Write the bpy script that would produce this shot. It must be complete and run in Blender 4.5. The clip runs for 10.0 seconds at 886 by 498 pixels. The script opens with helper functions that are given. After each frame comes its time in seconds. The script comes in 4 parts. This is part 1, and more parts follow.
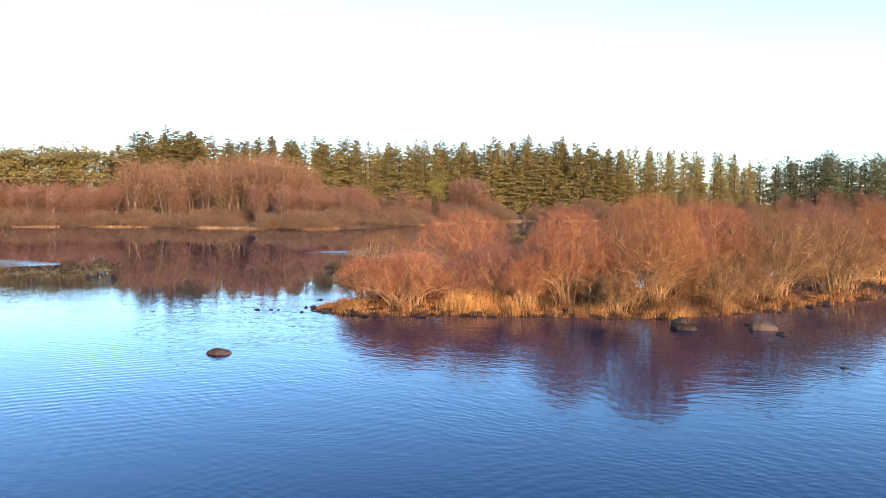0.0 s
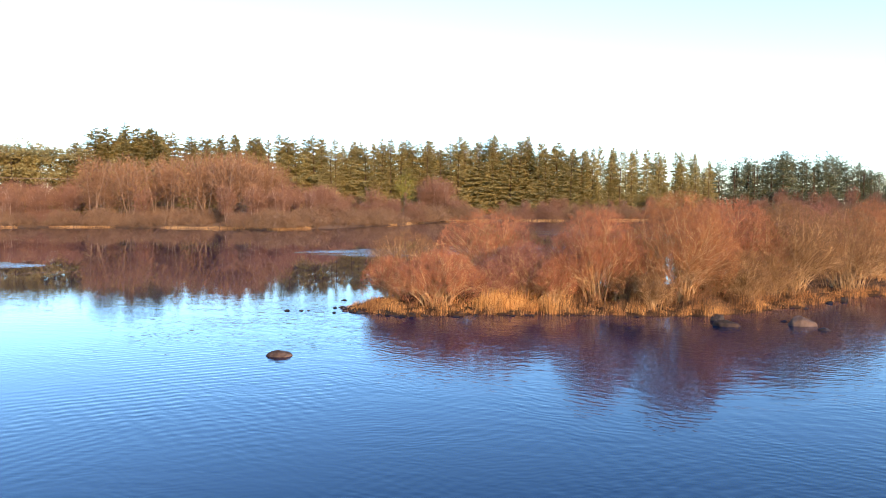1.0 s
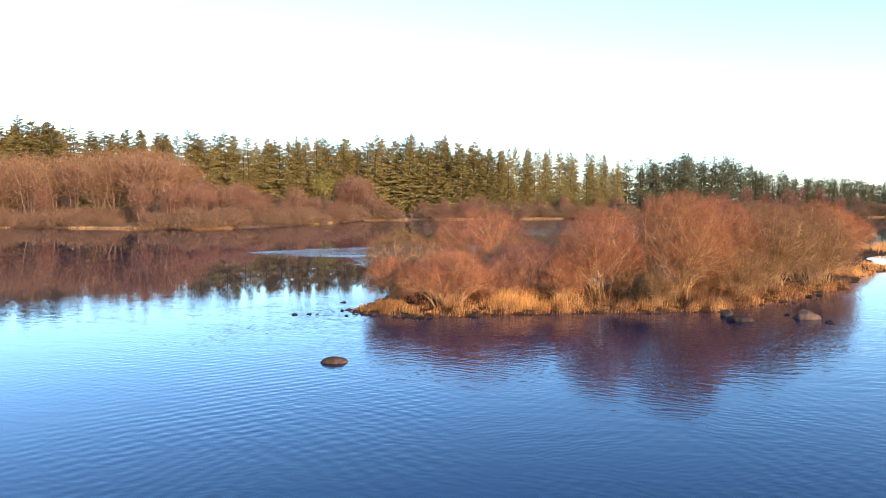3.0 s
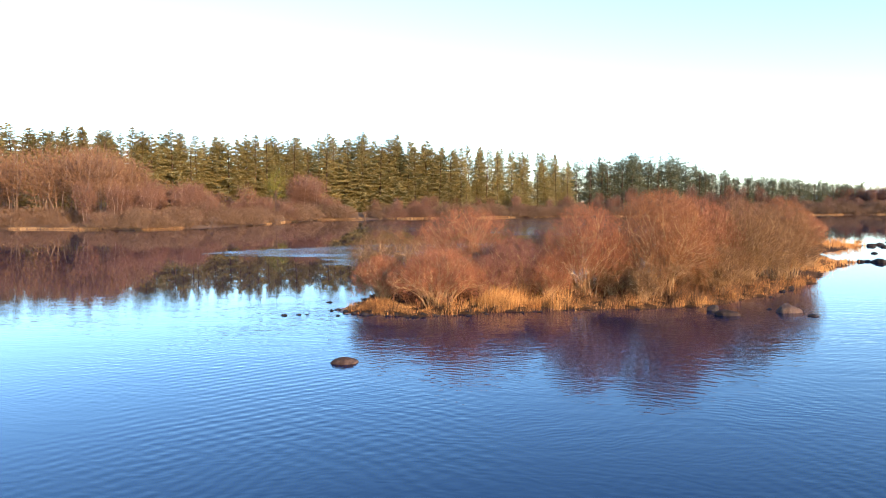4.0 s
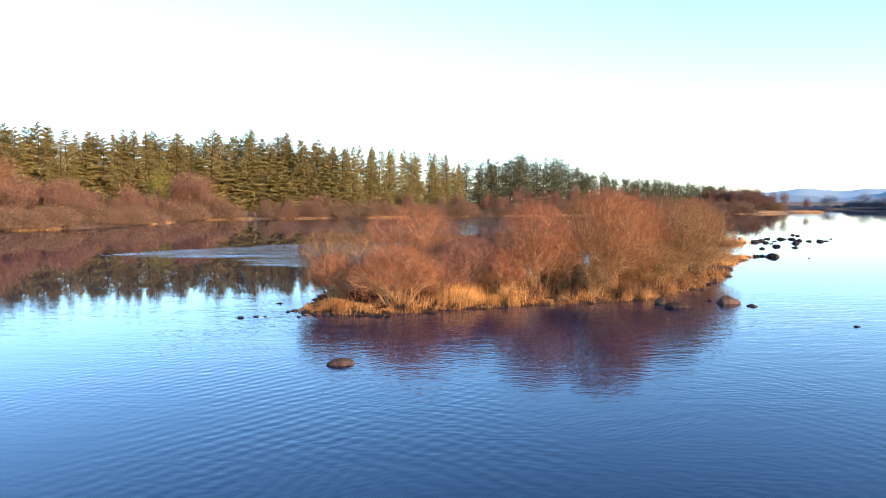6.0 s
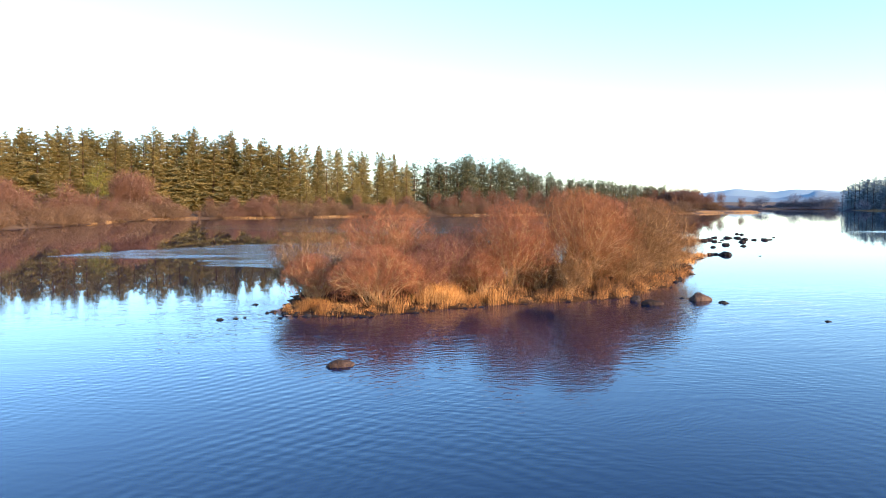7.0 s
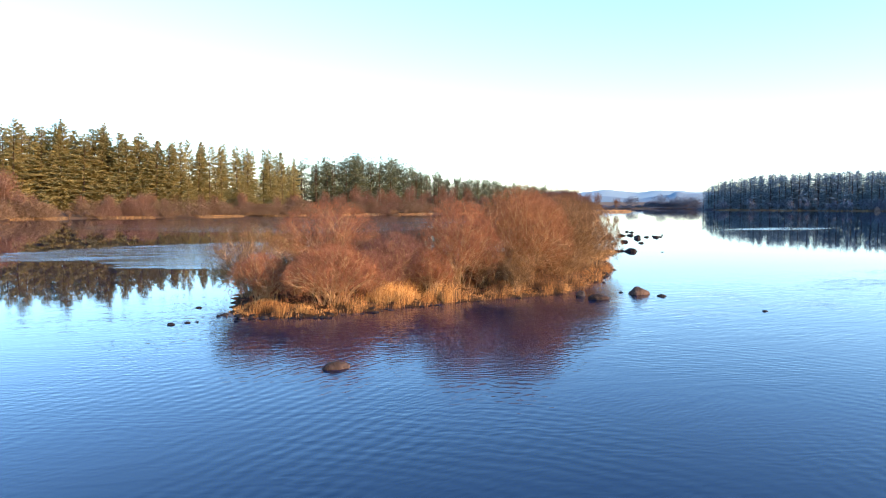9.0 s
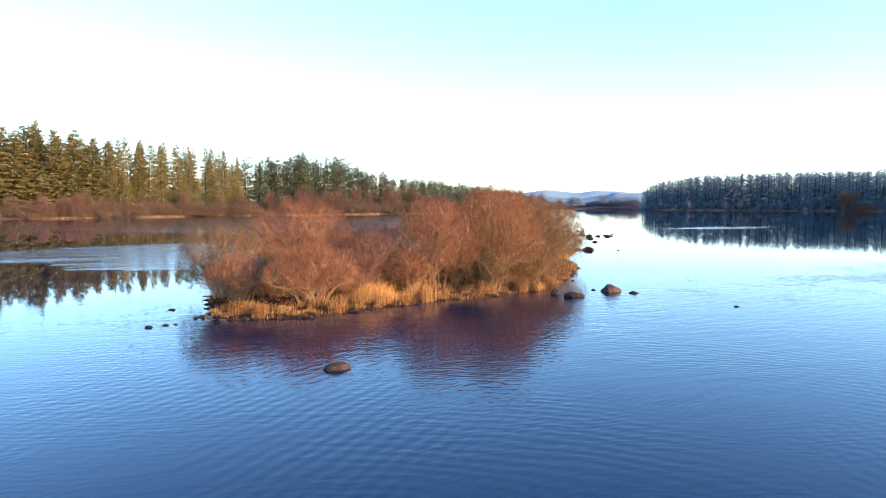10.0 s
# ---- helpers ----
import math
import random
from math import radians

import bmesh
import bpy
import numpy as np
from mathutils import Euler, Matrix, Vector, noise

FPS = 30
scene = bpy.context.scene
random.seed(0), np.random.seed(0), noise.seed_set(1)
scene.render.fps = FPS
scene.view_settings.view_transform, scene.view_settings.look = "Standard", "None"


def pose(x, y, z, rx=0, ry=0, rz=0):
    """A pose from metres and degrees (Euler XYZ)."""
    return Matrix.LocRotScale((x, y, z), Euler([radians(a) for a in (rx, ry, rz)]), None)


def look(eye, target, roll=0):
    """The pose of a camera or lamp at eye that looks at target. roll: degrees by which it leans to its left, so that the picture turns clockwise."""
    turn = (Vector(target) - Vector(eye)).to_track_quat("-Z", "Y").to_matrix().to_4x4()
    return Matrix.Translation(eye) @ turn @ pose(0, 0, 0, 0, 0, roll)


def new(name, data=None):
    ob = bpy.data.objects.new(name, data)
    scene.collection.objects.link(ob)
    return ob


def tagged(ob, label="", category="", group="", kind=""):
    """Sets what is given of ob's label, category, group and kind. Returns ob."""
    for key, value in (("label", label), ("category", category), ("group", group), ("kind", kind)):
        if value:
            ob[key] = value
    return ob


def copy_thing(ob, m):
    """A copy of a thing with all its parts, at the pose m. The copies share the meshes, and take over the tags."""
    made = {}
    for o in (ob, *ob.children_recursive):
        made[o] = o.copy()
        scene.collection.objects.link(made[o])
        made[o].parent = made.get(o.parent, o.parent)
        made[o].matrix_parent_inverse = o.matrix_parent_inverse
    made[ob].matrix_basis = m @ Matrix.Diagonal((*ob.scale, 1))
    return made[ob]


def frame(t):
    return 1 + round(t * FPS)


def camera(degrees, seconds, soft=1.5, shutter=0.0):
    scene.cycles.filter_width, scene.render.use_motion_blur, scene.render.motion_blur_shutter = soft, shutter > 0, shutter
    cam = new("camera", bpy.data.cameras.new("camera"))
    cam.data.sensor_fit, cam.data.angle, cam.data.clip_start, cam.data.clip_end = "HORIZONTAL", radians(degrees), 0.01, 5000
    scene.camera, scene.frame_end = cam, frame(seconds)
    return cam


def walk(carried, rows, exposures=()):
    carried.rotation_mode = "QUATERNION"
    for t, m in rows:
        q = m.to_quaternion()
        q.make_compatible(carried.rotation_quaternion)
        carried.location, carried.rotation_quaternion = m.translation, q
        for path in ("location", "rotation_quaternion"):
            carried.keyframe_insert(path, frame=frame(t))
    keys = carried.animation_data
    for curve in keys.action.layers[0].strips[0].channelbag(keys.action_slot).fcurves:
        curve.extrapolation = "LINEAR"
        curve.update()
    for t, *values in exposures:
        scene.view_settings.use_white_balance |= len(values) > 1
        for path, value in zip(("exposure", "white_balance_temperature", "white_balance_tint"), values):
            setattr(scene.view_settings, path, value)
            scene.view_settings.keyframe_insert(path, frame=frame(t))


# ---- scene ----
cam = camera(63.6, 10.0, soft=1.05)
PATH = [
    (0, (34.841, -1.479, 5.774), (34.203, 0.412, 5.652), -0.1),
    (0.5, (32.74, -2.014, 5.767), (32.157, -0.105, 5.644), -0.1),
    (1, (30.736, -2.449, 5.727), (30.215, -0.522, 5.604), -0.1),
    (1.5, (29.051, -2.73, 5.728), (28.591, -0.787, 5.603), -0.2),
    (2, (27.52, -2.922, 5.755), (27.127, -0.964, 5.629), -0.2),
    (2.5, (26.188, -3.029, 5.775), (25.862, -1.06, 5.649), -0.1),
    (4, (22.592, -3.098, 5.703), (22.482, -1.105, 5.574), -0.2),
    (4.5, (21.603, -3.029, 5.672), (21.57, -1.034, 5.543), -0.2),
    (5, (20.534, -2.985, 5.633), (20.586, -0.99, 5.504), -0.1),
    (5.5, (19.556, -2.866, 5.596), (19.688, -0.875, 5.467), -0.1),
    (6, (18.532, -2.693, 5.57), (18.749, -0.709, 5.44), -0.1),
    (7.5, (15.668, -2.004, 5.525), (16.12, -0.06, 5.394), 0.0),
    (8, (14.719, -1.699, 5.494), (15.255, 0.224, 5.363), 0.0),
    (8.5, (13.844, -1.35, 5.482), (14.457, 0.549, 5.35), 0.1),
    (9, (12.92, -0.934, 5.432), (13.613, 0.938, 5.3), 0.1),
    (9.5, (12.065, -0.564, 5.393), (12.831, 1.279, 5.262), 0.1),
    (10, (11.167, -0.08, 5.353), (12.008, 1.729, 5.222), 0.1),
]
walk(cam, [(t, look(eye, target, roll)) for t, eye, target, roll in PATH], exposures=[(0, 2.04, 5600, 12)])


# ---- world, sun, exposure ----
SUN_AZ, SUN_EL = 139.0, 12.0          # degrees clockwise from +y, degrees up
world = bpy.data.worlds.new("sky")
scene.world = world
world.use_nodes = True
wn = world.node_tree
wn.nodes.clear()
sky = wn.nodes.new("ShaderNodeTexSky")
sky.sky_type, sky.sun_disc = "NISHITA", False
sky.sun_elevation, sky.sun_rotation = radians(SUN_EL), radians(SUN_AZ)
sky.air_density, sky.dust_density, sky.ozone_density = 1.0, 0.35, 2.8
bg = wn.nodes.new("ShaderNodeBackground")
bg.inputs["Strength"].default_value = 0.15
wo = wn.nodes.new("ShaderNodeOutputWorld")
wn.links.new(sky.outputs[0], bg.inputs[0])
wn.links.new(bg.outputs[0], wo.inputs[0])

sun_data = bpy.data.lights.new("sun", "SUN")
sun_data.energy, sun_data.angle, sun_data.color = 3.1, radians(0.5), (1.0, 0.58, 0.26)
sun = new("sun", sun_data)
sa, se = radians(SUN_AZ), radians(SUN_EL)
sun.matrix_world = look((0, 0, 60), (-math.sin(sa) * math.cos(se) * 50, -math.cos(sa) * math.cos(se) * 50, 60 - math.sin(se) * 50))


# ---- materials ----
def material(name, stops, rough=0.85, scale=3.0, bump=0.0, bump_scale=20.0, vary="object", spread=0.35, spec=0.3, stretch=(1, 1, 1), thin=0.0, polish=0.0):
    """Noise between colour stops at two scales, shifted from thing to thing or from piece to piece."""
    m = bpy.data.materials.new(name)
    m.use_nodes = True
    nt = m.node_tree
    b = nt.nodes["Principled BSDF"]
    b.inputs["Roughness"].default_value = rough
    b.inputs["Specular IOR Level"].default_value = spec
    tc = nt.nodes.new("ShaderNodeTexCoord")
    n1 = nt.nodes.new("ShaderNodeTexNoise")
    n1.inputs["Scale"].default_value, n1.inputs["Detail"].default_value = scale, 6
    mp = nt.nodes.new("ShaderNodeMapping")
    mp.inputs["Scale"].default_value = stretch
    nt.links.new(tc.outputs["Object"], mp.inputs["Vector"])
    nt.links.new(mp.outputs[0], n1.inputs["Vector"])
    if vary == "island":
        src = nt.nodes.new("ShaderNodeNewGeometry").outputs["Random Per Island"]
    else:
        src = nt.nodes.new("ShaderNodeObjectInfo").outputs["Random"]
    mix = nt.nodes.new("ShaderNodeMath")
    mix.operation = "MULTIPLY_ADD"
    nt.links.new(src, mix.inputs[0])
    mix.inputs[1].default_value = spread
    off = nt.nodes.new("ShaderNodeMath")
    off.operation = "SUBTRACT"
    nt.links.new(n1.outputs["Fac"], off.inputs[0])
    off.inputs[1].default_value = spread / 2
    nt.links.new(off.outputs[0], mix.inputs[2])
    ramp = nt.nodes.new("ShaderNodeValToRGB")
    els = ramp.color_ramp.elements
    while len(els) < len(stops):
        els.new(0.5)
    for k, c in enumerate(stops):
        els[k].position = 0.25 + 0.5 * k / max(1, len(stops) - 1)
        els[k].color = (*c, 1)
    nt.links.new(mix.outputs[0], ramp.inputs[0])
    nt.links.new(ramp.outputs[0], b.inputs["Base Color"])
    if polish:                            # roughness that changes with the same pattern
        pr = nt.nodes.new("ShaderNodeMapRange")
        for key, value in (("From Min", 0.35), ("From Max", 0.65), ("To Min", rough), ("To Max", polish)):
            pr.inputs[key].default_value = value
        nt.links.new(n1.outputs["Fac"], pr.inputs["Value"])
        nt.links.new(pr.outputs[0], b.inputs["Roughness"])
    if thin:                              # light that passes through needles
        tr = nt.nodes.new("ShaderNodeBsdfTranslucent")
        nt.links.new(ramp.outputs[0], tr.inputs["Color"])
        ms = nt.nodes.new("ShaderNodeMixShader")
        ms.inputs[0].default_value = thin
        nt.links.new(b.outputs[0], ms.inputs[1])
        nt.links.new(tr.outputs[0], ms.inputs[2])
        nt.links.new(ms.outputs[0], nt.nodes["Material Output"].inputs["Surface"])
    if bump:
        n2 = nt.nodes.new("ShaderNodeTexNoise")
        n2.inputs["Scale"].default_value, n2.inputs["Detail"].default_value = bump_scale, 8
        nt.links.new(mp.outputs[0], n2.inputs["Vector"])
        bp = nt.nodes.new("ShaderNodeBump")
        bp.inputs["Strength"].default_value, bp.inputs["Distance"].default_value = 1.0, bump
        nt.links.new(n2.outputs["Fac"], bp.inputs["Height"])
        nt.links.new(bp.outputs[0], b.inputs["Normal"])
    return m


def water_material():
    m = bpy.data.materials.new("lake_water")
    m.use_nodes = True
    nt = m.node_tree
    b = nt.nodes["Principled BSDF"]
    b.inputs["Base Color"].default_value = (0.0002, 0.007, 0.030, 1)
    b.inputs["Roughness"].default_value = 0.015
    b.inputs["IOR"].default_value = 1.27
    b.inputs["Specular Tint"].default_value = (0.56, 0.84, 1.0, 1)
    geo = nt.nodes.new("ShaderNodeNewGeometry")

    def mapped(rot, sx, sy, dx=0, dy=0):
        mp = nt.nodes.new("ShaderNodeMapping")
        mp.inputs["Location"].default_value = (dx, dy, 0)
        mp.inputs["Rotation"].default_value = (0, 0, radians(rot))
        mp.inputs["Scale"].default_value = (sx, sy, 1)
        nt.links.new(geo.outputs["Position"], mp.inputs["Vector"])
        return mp.outputs[0]

    def noise_tex(vec, scale, detail, dist=0.0):
        n = nt.nodes.new("ShaderNodeTexNoise")
        n.inputs["Scale"].default_value, n.inputs["Detail"].default_value = scale, detail
        n.inputs["Distortion"].default_value = dist
        nt.links.new(vec, n.inputs["Vector"])
        return n.outputs["Fac"]

    def rings(cx, cy, wavelength, dist):
        w = nt.nodes.new("ShaderNodeTexWave")
        w.wave_type, w.rings_direction = "RINGS", "Z"
        w.inputs["Scale"].default_value = 0.314 / wavelength
        w.inputs["Distortion"].default_value, w.inputs["Detail"].default_value = dist, 2
        w.inputs["Detail Scale"].default_value = 0.6
        nt.links.new(mapped(0, 1, 1, -cx, -cy), w.inputs["Vector"])
        return w.outputs["Fac"]

    def bands(rot, wavelength, dist):
        w = nt.nodes.new("ShaderNodeTexWave")
        w.wave_type, w.bands_direction = "BANDS", "Y"
        w.inputs["Scale"].default_value = 0.314 / wavelength
        w.inputs["Distortion"].default_value, w.inputs["Detail"].default_value = dist, 2
        w.inputs["Detail Scale"].default_value = 0.9
        nt.links.new(mapped(rot, 1, 1), w.inputs["Vector"])
        return w.outputs["Fac"]

    def op(kind, a, c):
        n = nt.nodes.new("ShaderNodeMath")
        n.operation = kind
        for k, v in ((0, a), (1, c)):
            if isinstance(v, (int, float)):
                n.inputs[k].default_value = v
            else:
                nt.links.new(v, n.inputs[k])
        return n.outputs[0]

    def patch(scale, lo, hi):
        mr = nt.nodes.new("ShaderNodeMapRange")
        mr.inputs["From Min"].default_value, mr.inputs["From Max"].default_value = lo, hi
        nt.links.new(noise_tex(mapped(0, 1, 1), scale, 2), mr.inputs["Value"])
        return mr.outputs[0]

    sep = nt.nodes.new("ShaderNodeSeparateXYZ")
    nt.links.new(geo.outputs["Position"], sep.inputs[0])
    calm = nt.nodes.new("ShaderNodeMapRange")          # sheltered, calmer water beyond the island
    for key, value in (("From Min", 33), ("From Max", 44), ("To Min", 1.0), ("To Max", 0.05)):
        calm.inputs[key].default_value = value
    nt.links.new(sep.outputs["Y"], calm.inputs["Value"])
    near = nt.nodes.new("ShaderNodeMapRange")          # smoother water close by
    for key, value in (("From Min", 12), ("From Max", 28), ("To Min", 0.30), ("To Max", 1.0)):
        near.inputs[key].default_value = value
    nt.links.new(sep.outputs["Y"], near.inputs["Value"])
    chop = op("MULTIPLY", noise_tex(mapped(12, 0.45, 1.3), 1.4, 3, 0.5), 0.0165)
    fine = op("MULTIPLY", op("MULTIPLY", noise_tex(mapped(-24, 0.6, 1.6), 1.7, 2, 0.5), patch(0.10, 0.36, 0.56)), 0.006)
    swell = op("MULTIPLY", noise_tex(mapped(-15, 0.5, 1.2), 0.5, 2), 0.006)
    r1 = op("MULTIPLY", op("MULTIPLY", rings(9.0, 2.0, 0.50, 6.0), patch(0.11, 0.42, 0.60)), 0.0022)
    r2 = op("MULTIPLY", op("MULTIPLY", rings(44.0, 2.0, 0.42, 6.0), patch(0.13, 0.45, 0.62)), 0.0016)
    b1 = op("MULTIPLY", op("MULTIPLY", bands(20, 0.30, 9.0), patch(0.16, 0.38, 0.60)), 0.0034)
    b2 = op("MULTIPLY", op("MULTIPLY", bands(-28, 0.23, 9.0), patch(0.19, 0.42, 0.64)), 0.0025)
    spot = nt.nodes.new("ShaderNodeVectorMath")        # crossing wake of water birds in the foreground
    spot.operation = "DISTANCE"
    nt.links.new(geo.outputs["Position"], spot.inputs[0])
    spot.inputs[1].default_value = (15.0, 17.5, 0)
    reach = nt.nodes.new("ShaderNodeMapRange")
    for key, value in (("From Min", 3), ("From Max", 11), ("To Min", 1.0), ("To Max", 0.0)):
        reach.inputs[key].default_value = value
    nt.links.new(spot.outputs["Value"], reach.inputs["Value"])
    wake = op("MULTIPLY", op("MULTIPLY", bands(-41, 0.43, 3.0), patch(0.22, 0.36, 0.56)), op("MULTIPLY", reach.outputs[0], 0.004))
    west = nt.nodes.new("ShaderNodeMapRange")          # calmer west of the island
    for key, value in (("From Min", 6), ("From Max", 18), ("To Min", 0.35), ("To Max", 1.0)):
        west.inputs[key].default_value = value
    nt.links.new(sep.outputs["X"], west.inputs["Value"])
    wind = op("ADD", op("ADD", chop, op("ADD", swell, fine)), op("ADD", b1, b2))
    h = op("MULTIPLY", op("ADD", op("MULTIPLY", wind, near.outputs[0]), op("ADD", wake, op("ADD", r1, r2))), op("MULTIPLY", calm.outputs[0], west.outputs[0]))
    bp = nt.nodes.new("ShaderNodeBump")
    bp.inputs["Strength"].default_value, bp.inputs["Distance"].default_value = 1.0, 1.0
    nt.links.new(h, bp.inputs["Height"])
    nt.links.new(bp.outputs[0], b.inputs["Normal"])
    return m


M_WATER = water_material()
M_ICE = material("thin_ice", [(0.010, 0.013, 0.016), (0.04, 0.046, 0.055), (0.10, 0.115, 0.13)], 0.05, 0.9, 0.012, 1.5, spec=0.4, stretch=(0.08, 1.0, 1.0), polish=0.24)
M_ICE_FAR = material("streaked_thin_ice", [(0.010, 0.013, 0.016), (0.04, 0.046, 0.055), (0.11, 0.125, 0.14)], 0.03, 0.16, 0.006, 1.5, spec=0.4, stretch=(0.12, 1.0, 1.0), polish=0.15)
M_GROUND = material("winter_heath_ground", [(0.05, 0.03, 0.016), (0.10, 0.06, 0.03), (0.17, 0.10, 0.045)], 0.95, 0.08, 0.15, 1.5)
M_BANK = material("peaty_island_soil", [(0.010, 0.007, 0.004), (0.024, 0.014, 0.008), (0.06, 0.034, 0.015)], 0.95, 1.2, 0.05, 9, spec=0.05)
M_STEM = material("willow_bark", [(0.1662, 0.1002, 0.0435), (0.3213, 0.2003, 0.088), (0.4654, 0.3116, 0.1397)], 0.85, 4, vary="island", spread=0.4)
M_TWIG_ORANGE = material("orange_brown_twigs", [(0.1149, 0.0427, 0.0187), (0.2342, 0.089, 0.0364), (0.3629, 0.1534, 0.0649)], 0.8, 2, vary="island", spread=0.25)
M_TWIG_RED = material("red_brown_twigs", [(0.0877, 0.0345, 0.0219), (0.1754, 0.0731, 0.0438), (0.2683, 0.1247, 0.07)], 0.8, 2, vary="island", spread=0.25)
M_TWIG_OLIVE = material("olive_brown_twigs", [(0.0982, 0.0443, 0.0139), (0.2071, 0.0855, 0.0288), (0.3271, 0.151, 0.0541)], 0.8, 2, vary="island", spread=0.25)
M_TWIG_UMBER = material("umber_twigs", [(0.0703, 0.0383, 0.0131), (0.1418, 0.0755, 0.0271), (0.2347, 0.1328, 0.0494)], 0.8, 2, vary="island", spread=0.25)
M_REED = material("dry_golden_reed", [(0.16, 0.06, 0.0138), (0.42, 0.2, 0.046), (0.62, 0.36, 0.115)], 0.75, 0.5, vary="island", spread=0.5)
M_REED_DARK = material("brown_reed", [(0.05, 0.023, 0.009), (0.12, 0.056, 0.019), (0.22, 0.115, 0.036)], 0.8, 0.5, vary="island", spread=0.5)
M_SAPLING = material("dark_dead_stems", [(0.02, 0.012, 0.007), (0.045, 0.026, 0.014), (0.09, 0.052, 0.028)], 0.85, 0.5, vary="island", spread=0.4)
M_ROCK = material("granite_boulder", [(0.0145, 0.0108, 0.0085), (0.0451, 0.0302, 0.023), (0.096, 0.0684, 0.0528)], 0.9, 3.2, 0.06, 11, spec=0.15)
M_ROCK_WET = material("dark_wet_stone", [(0.005, 0.0045, 0.004), (0.014, 0.012, 0.011), (0.04, 0.032, 0.027)], 0.75, 4.0, 0.03, 14, spec=0.12)
M_BARK = material("conifer_bark", [(0.048, 0.031, 0.0195), (0.108, 0.0682, 0.0455)], 0.9, 2.0)
M_NEEDLE = material("spruce_needles", [(0.2497, 0.2155, 0.0817), (0.3121, 0.2656, 0.1009), (0.3745, 0.3132, 0.1201)], 0.8, 0.6, vary="island", spread=0.25, thin=0.5)
M_NEEDLE_DARK = material("dark_pine_needles", [(0.0696, 0.0862, 0.055), (0.108, 0.123, 0.0704), (0.156, 0.161, 0.077)], 0.8, 0.6, vary="island", spread=0.2, thin=0.42)
# distance haze put into this needle colour: lighter and bluer than the other needles
M_NEEDLE_HAZED = material("blue_green_hazed_needles", [(0.192, 0.2432, 0.2752), (0.2112, 0.2624, 0.3008), (0.2304, 0.2816, 0.3264)], 0.85, 0.6, vary="island", spread=0.1, thin=0.25)
M_NEEDLE_LIGHT = material("yellow_green_needles", [(0.108, 0.12, 0.0169), (0.204, 0.192, 0.0338), (0.3, 0.252, 0.0562)], 0.8, 0.6, vary="island", spread=0.35, thin=0.42)
M_BIRCH = material("pale_birch_bark", [(0.1092, 0.0702, 0.0468), (0.2028, 0.1404, 0.0975), (0.351, 0.273, 0.2106)], 0.8, 1.0, vary="island", spread=0.4)
M_ALDER = material("brown_alder_bark", [(0.09, 0.058, 0.038), (0.16, 0.108, 0.072), (0.25, 0.18, 0.125)], 0.85, 1.0, vary="island", spread=0.4)
M_TWIG_PURPLE = material("purple_brown_birch_twigs", [(0.0907, 0.0469, 0.03), (0.1365, 0.0714, 0.0434), (0.1857, 0.1031, 0.0612)], 0.85, 0.3, vary="island", spread=0.22)
M_TWIG_GREY = material("grey_brown_thicket_twigs", [(0.0893, 0.0536, 0.0298), (0.1365, 0.0847, 0.0469), (0.189, 0.1212, 0.0663)], 0.85, 0.3, vary="island", spread=0.22)
M_TWIG_TAN = material("tan_alder_twigs", [(0.1011, 0.0542, 0.0273), (0.1543, 0.0862, 0.0435), (0.2075, 0.1224, 0.0627)], 0.85, 0.3, vary="island", spread=0.22)
# pale blue of aerial haze painted into both hill colours
M_HILL = material("haze_tinted_hill", [(0.2331, 0.3142, 0.3346), (0.2637, 0.3508, 0.365)], 1.0, 0.004)
M_HILL_NEAR = material("haze_tinted_moor", [(0.1578, 0.2201, 0.2539), (0.182, 0.2485, 0.277)], 1.0, 0.004)
M_SHORE = material("pale_shore_grass", [(0.30, 0.17, 0.06), (0.48, 0.30, 0.12)], 0.9, 0.3)
M_MUD = material("pale_dry_mud", [(0.07, 0.045, 0.034), (0.18, 0.125, 0.10), (0.30, 0.22, 0.18)], 0.95, 2.5, 0.02, 12, spec=0.1)
# blue-grey air haze is mixed into the colour of the farthest scrub and trees
M_TWIG_HAZED = material("hazed_blue_grey_twigs", [(0.0876, 0.0986, 0.1292), (0.1116, 0.1201, 0.1542), (0.1355, 0.1416, 0.174)], 0.9, 0.1, vary="island", spread=0.2)
M_WIRE = material("weathered_cable", [(0.16, 0.12, 0.10), (0.22, 0.17, 0.14)], 0.6, 3)
M_POLE = material("weathered_pole_wood", [(0.02, 0.013, 0.009), (0.035, 0.024, 0.016)], 0.9, 3, spec=0.1)


# ---- mesh tools ----
def to_mesh(name, verts, faces, smooth=False):
    """A mesh from an array of vertices and one of faces, all with as many corners."""
    me = bpy.data.meshes.new(name)
    faces = np.asarray(faces, dtype=np.int32)
    n, k = faces.shape
    me.vertices.add(len(verts))
    me.vertices.foreach_set("co", np.asarray(verts, dtype=np.float32).ravel())
    me.loops.add(n * k)
    me.loops.foreach_set("vertex_index", faces.ravel())
    me.polygons.add(n)
    me.polygons.foreach_set("loop_start", np.arange(n, dtype=np.int32) * k)
    me.update(calc_edges=True)
    if smooth:
        me.polygons.foreach_set("use_smooth", np.ones(n, dtype=bool))
    return me


def part(name, me, mat, parent=None, label=""):
    """One mesh object, under a thing or a part."""
    if mat is not None and not me.materials:
        me.materials.append(mat)
    ob = new(name, me)
    ob.parent = parent
    if label:
        ob["label"] = label
    return ob


def unit(v):
    return v / np.maximum(np.linalg.norm(v, axis=-1, keepdims=True), 1e-9)


